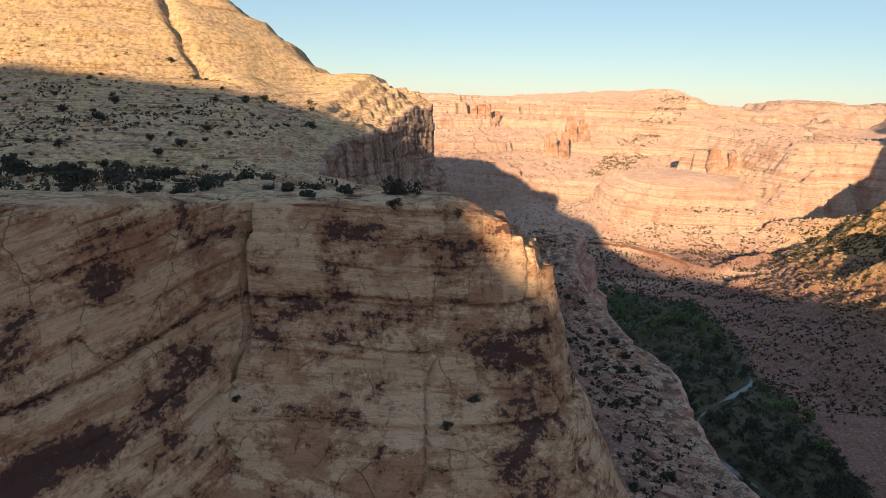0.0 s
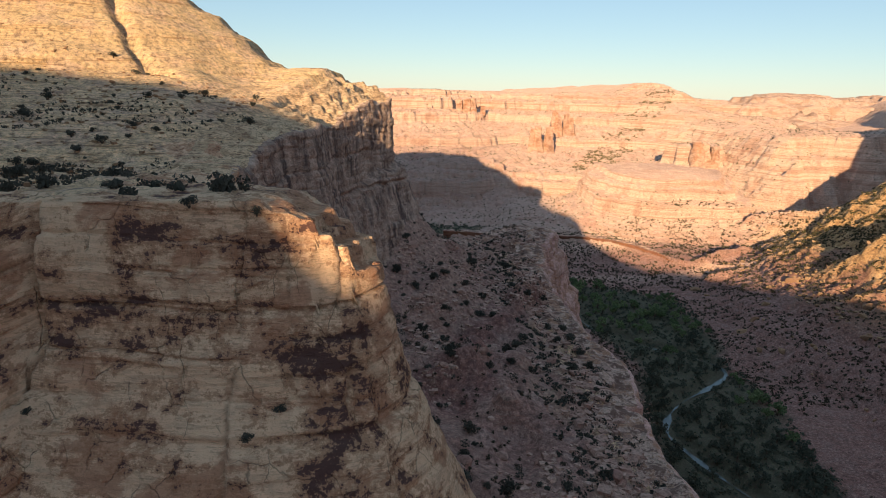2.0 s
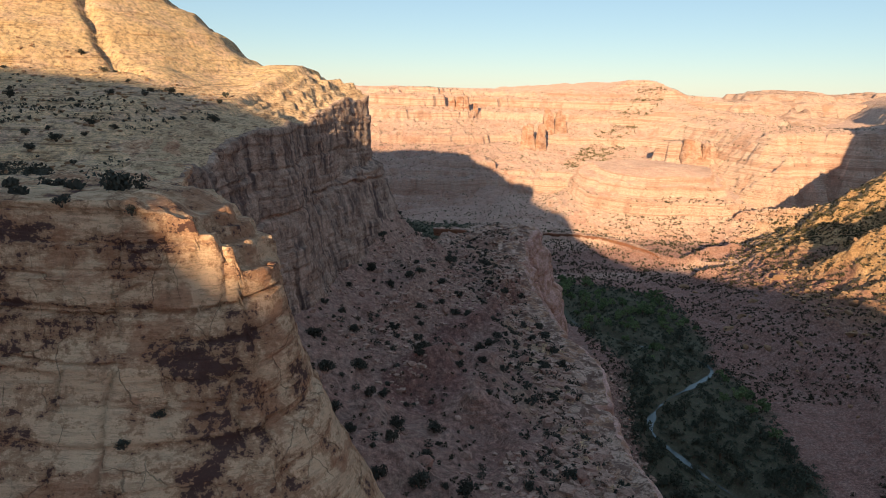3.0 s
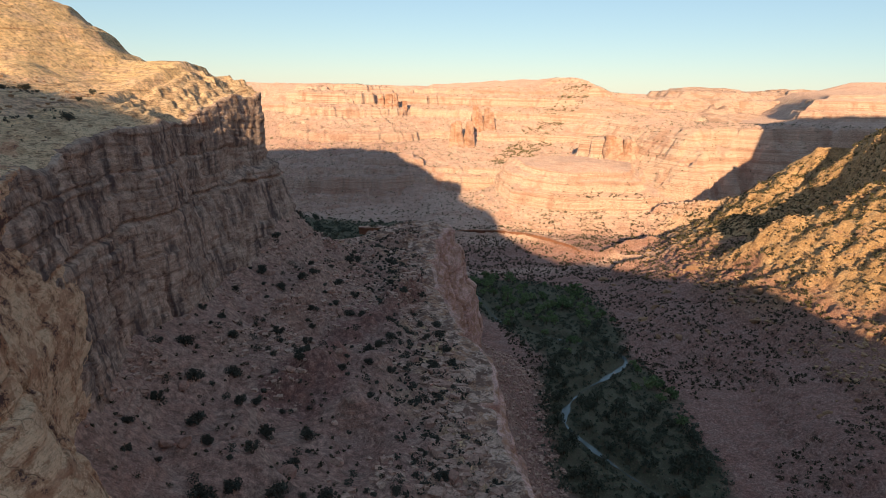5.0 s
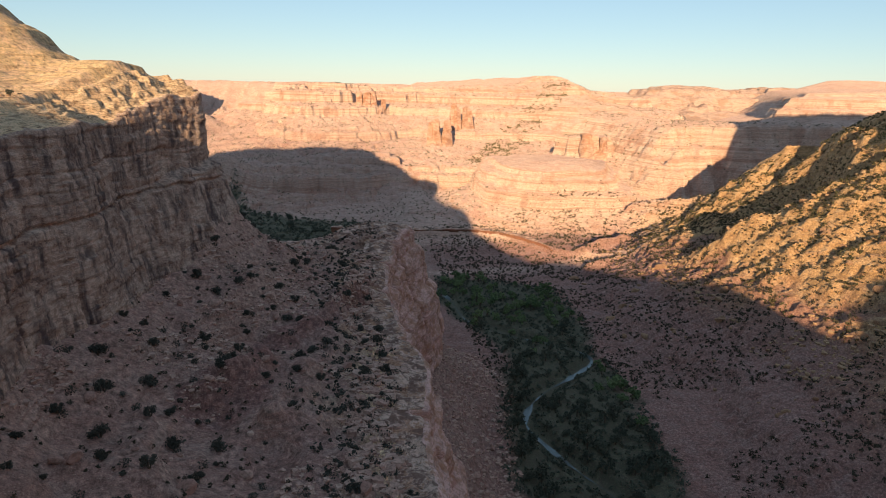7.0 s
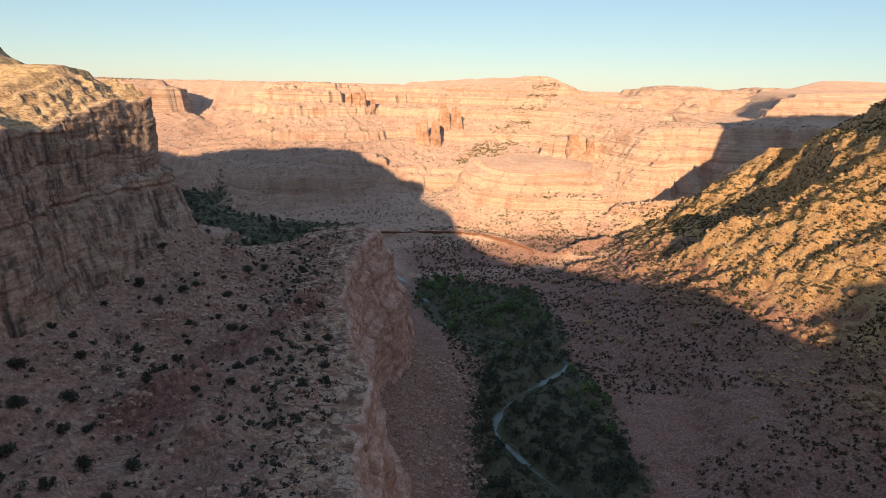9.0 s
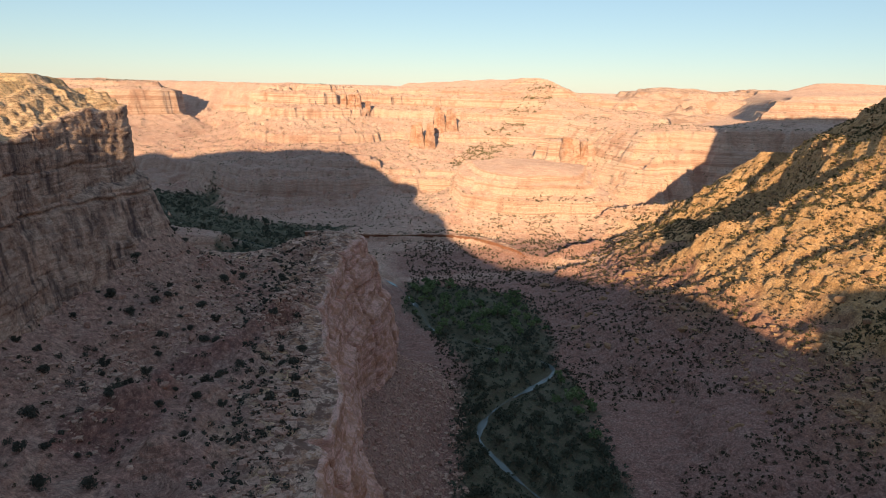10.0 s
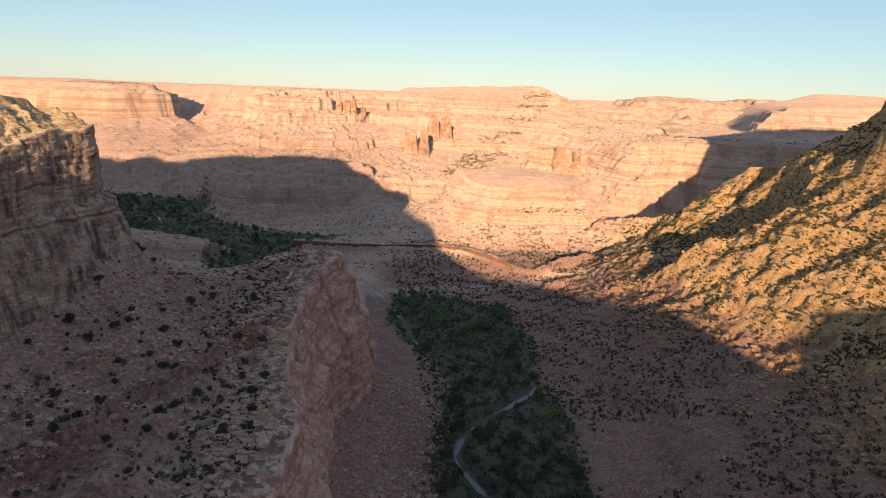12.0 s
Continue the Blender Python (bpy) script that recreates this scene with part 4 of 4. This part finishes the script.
scrub("valley_scrub", 8500, (120, 400, 180, 720), lambda x, y: (sdist(GROVE, x, y) < 0) & (sdist(BENCH, x, y) < -25) & (fbm(x / 22, y / 22, seed=76) > -0.45) & (((x - 232) / 42) ** 2 + ((y - 290) / 34) ** 2 > 1 + 0.6 * fbm(x / 12, y / 12, seed=75)), 2.2, M_BROWN, "scattered dark desert scrub on the valley slopes", 301, 12)
scrub("far_scrub", 22000, (-500, 1100, 650, 1600), lambda x, y: (fbm(x / 50, y / 50, seed=71) > -0.6) & (sdist(MESA, x, y) < 4), 2.2, M_OLIVE, "scattered scrub on the far canyon wall", 302, 4, 0.3)
scrub("scree_scrub", 1500, (220, 500, 1020, 1460), lambda x, y: ldist([(245, 1041), (299, 1179), (364, 1295), (407, 1339), (475, 1439)], x, y) < 30 + 14 * fbm(x / 40, y / 40, seed=78), 3.0, M_SLOPE, "olive scrub on a diagonal scree of the far wall", 309, 6, 0.28)
scrub("bench_rim_scrub", 900, (25, 90, 60, 392), lambda x, y: (sdist(BENCH, x, y) > 1.5) & (sdist(BENCH, x, y) < 24) & (sdist(PLATEAU, x, y) < -8), 1.5, M_SHRUB, "dark low bushes among the caprock of the bench rim", 308, 18)
scrub("bench_scrub", 900, (-20, 85, 60, 390), lambda x, y: (sdist(BENCH, x, y) > 3) & (sdist(PLATEAU, x, y) < -4), 0.9, M_BROWN, "small desert shrubs on the rocky bench", 303, 20)
scrub("plateau_scrub", 2200, (-125, 0, 46, 180), lambda x, y: (sdist(PLATEAU, x, y) > 4) & (fbm(x / 14, y / 14, seed=73) > 0.25 - 0.5 * np.exp(-((y - 70 + 0.40 * (x + 10)) / 24) ** 2)), 0.8, M_SHRUB, "low dark scrub along the plateau edge", 306, 12)
scrub("slope_scrub", 11000, (300, 530, 290, 680), lambda x, y: (fbm(x / 16, y / 16, seed=74) > 0.3 - 0.9 * sstep(330, 400, x)) & (ldist(SPINE, x, y) > 9), 2.1, M_SLOPE, "dense dry scrub on the upper canyon slope", 307, 8, 0.24)
scrub("plateau_brush", 130, (-105, 2, 46, 130), lambda x, y: (sdist(PLATEAU, x, y) > 3) & (np.abs(y - 60 + 0.25 * (x + 10)) < 16 + 10 * fbm(x / 9, y / 9, seed=79)) & (fbm(x / 6, y / 6, seed=80) > -0.1), 1.9, M_SHRUB, "dark juniper thicket along the plateau edge", 310, 90, 0.09)
scrub("bench_brush", 230, (-20, 70, 95, 360), lambda x, y: (sdist(BENCH, x, y) > 3) & (sdist(PLATEAU, x, y) < -4), 1.9, M_SHRUB, "scattered dark bushes over the rocky bench", 311, 80, 0.09)
scrub("willow_thicket", 2200, (100, 210, 180, 590), lambda x, y: (sdist(GROVE, x, y) > -4) & (ldist(RIVER, x, y) > 2.4), 2.6, M_WILLOW, "dense willow thicket along the river", 304, 14)
scrub("far_thicket", 1900, (-320, 80, 640, 1150), lambda x, y: sdist(GROVE_FAR, x, y) > -6, 3.6, M_WILLOW, "dense thicket on the far river flat", 305, 12)


# ---- rocks ----
def make_rock(name, seed, mat, long=1.0, flat=0.65):
    """An angular block: a rough ball cut by flat planes."""
    r = np.random.default_rng(seed)
    bm = bmesh.new()
    bmesh.ops.create_icosphere(bm, subdivisions=2, radius=1.0)
    planes = [(Vector(r.normal(size=3)).normalized(), 0.45 + 0.4 * r.random()) for _ in range(9)]
    for v in bm.verts:
        for nrm, d in planes:
            over = v.co.dot(nrm) - d
            if over > 0:
                v.co -= nrm * over
        v.co += Vector(r.normal(size=3)) * 0.02
        v.co.x *= long
        v.co.z *= flat
    me = bpy.data.meshes.new(name)
    bm.to_mesh(me)
    bm.free()
    me.materials.append(mat)
    return new(name, me)


def rock_material(name, a, c2):
    m, nt, b = material(name)
    oi = nt.nodes.new("ShaderNodeObjectInfo")
    geo = nt.nodes.new("ShaderNodeNewGeometry")
    n = tex_noise(nt, world_place(nt), 1.3, 7, 0.7)
    r = math_node(nt, "ADD", math_node(nt, "MULTIPLY", oi.outputs["Random"], 0.5), math_node(nt, "MULTIPLY", geo.outputs["Random Per Island"], 0.5))
    c = mix(nt, r, a, c2)
    c = mix(nt, math_node(nt, "MULTIPLY", ramp(nt, n, [(0.42, 1.0), (0.54, 0.0)]), 0.5), c, (0.17, 0.10, 0.07))
    nt.links.new(c, b.inputs["Base Color"])
    bp = node(nt, "ShaderNodeBump", Height=n, Strength=0.6, Distance=0.4)
    nt.links.new(bp.outputs[0], b.inputs["Normal"])
    return m


M_GOLDEN = rock_material("golden_rock", (0.58, 0.35, 0.20), (0.38, 0.195, 0.115))
M_BOULDER = rock_material("boulder_rock", (0.70, 0.45, 0.36), (0.44, 0.22, 0.175))
rr = np.random.default_rng(77)


def boulders(label, group, count, box, test, low, high, seed, mat):
    kinds = [tagged(make_rock("boulder", seed + k, mat, 1 + 0.3 * k, 0.6 + 0.08 * k), label, "boulder", group) for k in range(4)]
    for i, (x, y) in enumerate(pick(count, box, test, rr, 1.5)):
        s = low * (high / low) ** (rr.random() ** 2.2)
        m = pose(x, y, float(height(np.array([x]), np.array([y]))[0]) + 0.12 * s, 14 * rr.normal(), 14 * rr.normal(), 360 * rr.random())
        ob = copy_thing(kinds[i % 4], m) if i >= 4 else kinds[i]
        ob.matrix_basis = m
        ob.scale = (s, s * (0.7 + 0.5 * rr.random()), s)


boulders("pale sandstone boulder on the talus bench", "bench boulders", 130, (-18, 62, 95, 340), lambda x, y: at(sdist, PLATEAU, x, y) < -5 and at(sdist, BENCH, x, y) > 3, 0.6, 2.6, 401, M_BOULDER)
boulders("tan sandstone boulder on the canyon slope", "slope boulders", 150, (215, 420, 250, 560), lambda x, y: True, 1.0, 4.5, 411, M_GOLDEN)
boulders("reddish fallen block on the talus below the cliff", "talus boulders", 90, (66, 130, 200, 400), lambda x, y: -50 < at(sdist, BENCH, x, y) < -9, 0.8, 3.5, 421, M_BOULDER)


def rubble(name, count, box, test, size, label, seed, mat):
    """Many loose stones as one mesh."""
    r = np.random.default_rng(seed)
    x = box[0] + (box[1] - box[0]) * r.random(count * 4)
    y = box[2] + (box[3] - box[2]) * r.random(count * 4)
    keep = np.nonzero(test(x, y))[0][:count]
    x, y = x[keep], y[keep]
    z = height(x, y)
    n = len(x)
    s = size * (0.4 + 1.6 * r.random(n) ** 3)
    corner = np.array([(a, b, c) for a in (-1, 1) for b in (-1, 1) for c in (-0.6, 0.8)], float)
    v = corner[None] * (0.35 + 0.75 * r.random((n, 8, 3))) * s[:, None, None] * 0.6
    v[:, :, 2] *= 0.75
    a = r.random(n)[:, None] * 6.28
    vx, vy = v[..., 0] * np.cos(a) - v[..., 1] * np.sin(a), v[..., 0] * np.sin(a) + v[..., 1] * np.cos(a)
    v = np.stack([vx + x[:, None], vy + y[:, None], v[..., 2] + z[:, None] + 0.1 * s[:, None]], -1).reshape(-1, 3)
    box_faces = np.array([(0, 1, 3, 2), (4, 6, 7, 5), (0, 4, 5, 1), (2, 3, 7, 6), (0, 2, 6, 4), (1, 5, 7, 3)])
    f = (box_faces[None] + 8 * np.arange(n)[:, None, None]).reshape(-1, 4)
    return tagged(new(name, poly_mesh(name, v, f, mat)), label, "rubble", kind="stuff")


rubble("bench_rubble", 4500, (-22, 66, 92, 390), lambda x, y: (sdist(BENCH, x, y) > 2) & (sdist(PLATEAU, x, y) < -4) & (fbm(x / 12, y / 12, seed=95) > 0.05), 0.8, "pale broken sandstone rubble over the bench", 501, M_BOULDER)
rubble("rim_rubble", 4200, (40, 92, 92, 392), lambda x, y: (sdist(BENCH, x, y) > 0.8) & (sdist(BENCH, x, y) < 16 + 6 * fbm(x / 9, y / 9, seed=97)), 1.25, "pale broken caprock along the bench rim", 505, M_BOULDER)
rubble("slope_rubble", 3800, (270, 460, 230, 600), lambda x, y: fbm(x / 20, y / 20, seed=96) > -0.1, 1.6, "broken rock rubble over the canyon slope", 502, M_GOLDEN)
rubble("talus_rubble", 3500, (62, 140, 150, 420), lambda x, y: (sdist(BENCH, x, y) < -8) & (sdist(BENCH, x, y) > -58), 1.1, "reddish rubble on the talus below the cliff", 503, M_BOULDER)
rubble("plateau_rubble", 2500, (-125, 6, 46, 190), lambda x, y: sdist(PLATEAU, x, y) > 14, 0.5, "flat pale flagstones on the plateau", 504, M_GOLDEN)


# ---- rock towers on the far wall ----
def tower(x, y, wide, high, columns, seed, label):
    r = np.random.default_rng(seed)
    base = new("rock_tower")
    z0 = float(height(np.array([x]), np.array([y]))[0]) - 4
    base.matrix_basis = pose(x, y, z0)
    for k in range(columns):
        cx = wide * ((k + 0.5) / columns - 0.5) + wide * 0.04 * r.normal()
        rad, tall = wide / columns * (0.40 + 0.16 * r.random()), high * (0.62 + 0.38 * r.random())
        a, v = np.meshgrid(np.linspace(0, 2 * math.pi, 33), np.linspace(0, 1, 40))
        ca, sa = np.cos(a), np.sin(a)
        sq = 1 / np.maximum(np.abs(ca), np.abs(sa)) ** 0.6
        rd = rad * sq * (1.5 - 0.75 * v ** 0.55) * (1 + 0.30 * fbm(ca * 2.1 + k * 5, sa * 2.1, v * 1.8, 4, seed) + 0.14 * sstep(0.4, 0.6, vnoise(v * 9, ca, seed=seed + 3)))
        rd = np.where(v > 0.93, rd * (1 - 4.5 * (v - 0.93)), rd)
        rd[-1] = 0.01
        co = np.stack([cx + rd * ca, (r.random() - 0.5) * rad + rd * sa * 1.3, tall * v + 0 * a], -1)
        lean = 0.05 * r.normal()
        co[..., 0] += lean * co[..., 2]
        part("column", grid_mesh("column", co, 40, 33, M_TOWER), base)
    return tagged(base, label, "rock tower", "far rock towers")


M_TOWER = strata_rock("tower_sandstone", (0.740, 0.460, 0.350), (0.620, 0.330, 0.235), (0.300, 0.140, 0.100), 4.0, varnish=0.3, bump=0.8, vertical=0.35)
tower(190, 1195, 40, 50, 3, 601, "red sandstone tower of split columns on the far wall")
tower(246, 1290, 44, 52, 4, 602, "pale red sandstone tower against the far wall")
tower(72, 1440, 40, 42, 3, 603, "tall reddish sandstone pillar group below the far rim")
tower(106, 1446, 12, 34, 1, 604, "single reddish sandstone pillar below the far rim")
tower(386, 950, 40, 46, 3, 605, "leaning sandstone fin above a dark alcove")


# ---- distant mesas ----
def mesa(outline, floor_z, roof_z, seed, label):
    p = np.array(outline, float)
    x0, x1, y0, y1 = p[:, 0].min() - 220, p[:, 0].max() + 220, p[:, 1].min() - 220, p[:, 1].max() + 60
    x, y = np.meshgrid(np.linspace(x0, x1, 130), np.linspace(y0, y1, 80))
    d = sdist(outline, x, y) + 45 * fbm(x / 160, y / 160, octaves=4, seed=seed) + 20 * (0.5 - np.abs(fbm(x / 60, y / 60, octaves=3, seed=seed + 3)))
    z = np.interp(d, [-220, -60, 0, 8, 50, 60, 120, 128, 200], [floor_z - 60, floor_z - 20, floor_z, floor_z + 0.45 * (roof_z - floor_z), floor_z + 0.6 * (roof_z - floor_z), floor_z + 0.85 * (roof_z - floor_z), roof_z - 8, roof_z, roof_z + 2])
    z = z + 3 * fbm(x / 30, y / 30, octaves=3, seed=seed + 5)
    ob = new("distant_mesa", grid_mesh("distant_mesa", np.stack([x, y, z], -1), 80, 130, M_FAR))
    return tagged(ob, label, "mesa", "distant mesas")


M_LEDGE = strata_rock("dark_red_ledge", (0.34, 0.14, 0.09), (0.26, 0.10, 0.065), (0.12, 0.05, 0.035), 2.0, bump=0.8, redness=0.5)
tagged(cliff("ledge_cliff", list(zip(BANK_X[:-1], BANK_Y[:-1])), lambda x, y: 26.6 - 4 * sstep(222, 236, x) + 0.6 * fbm(x / 12, y / 12, seed=99), lambda x, y: 18 + 0 * x, M_LEDGE, 0.8, 0.5, lambda x, y, depth: -0.45 * depth, 1.0, 2.0, [], 111, cap_mat=M_RIM),
       "low dark red rock ledge on the river bank", "ledge", kind="structure")
# muted pink tones put the haze of distance into the rock colour
M_FAR = strata_rock("haze_tinted_far_rock", (0.66, 0.42, 0.33), (0.58, 0.36, 0.29), (0.38, 0.23, 0.19), 14.0, bump=0.8, redness=0.4)
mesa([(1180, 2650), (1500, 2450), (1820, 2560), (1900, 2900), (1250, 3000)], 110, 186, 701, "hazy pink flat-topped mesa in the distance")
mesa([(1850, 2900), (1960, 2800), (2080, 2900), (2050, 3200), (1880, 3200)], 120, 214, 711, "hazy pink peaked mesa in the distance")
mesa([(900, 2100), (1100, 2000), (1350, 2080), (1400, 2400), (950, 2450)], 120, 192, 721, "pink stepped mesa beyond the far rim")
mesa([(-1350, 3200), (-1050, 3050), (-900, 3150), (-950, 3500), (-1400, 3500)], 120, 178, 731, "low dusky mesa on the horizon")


# ---- shrubs rooted in the near cliff ----
face = bpy.data.objects["sandstone_cliff"]
fv = np.empty(len(face.data.vertices) * 3, np.float32)
face.data.vertices.foreach_get("co", fv)
fv = fv.reshape(-1, 3)
fv = fv[(fv[:, 1] < 60) & (fv[:, 0] > -30)]
tuft_kind = None
for tx, tz, ts in ((2.2, 151.6, 0.36), (0.6, 150.2, 0.42), (-12.6, 151.0, 0.3), (0.9, 163.0, 0.4), (-3.0, 163.4, 0.45)):
    spot = fv[np.argmin((fv[:, 0] - tx) ** 2 + (fv[:, 2] - tz) ** 2 + 0.002 * fv[:, 1])]
    m = pose(float(spot[0]), float(spot[1]) - 0.05, float(spot[2]) - 0.1, 0, 0, 70 * tx)
    if tuft_kind is None:
        tuft_kind = tagged(make_shrub(131, 2.2, 1.4), "small green shrub rooted in a cliff crack", "shrub", "cliff shrubs")
        tuft_kind.name = "cliff_shrub"
        tuft_kind.matrix_basis = m
        tuft = tuft_kind
    else:
        tuft = copy_thing(tuft_kind, m)
    tuft.scale = (ts, ts, ts)
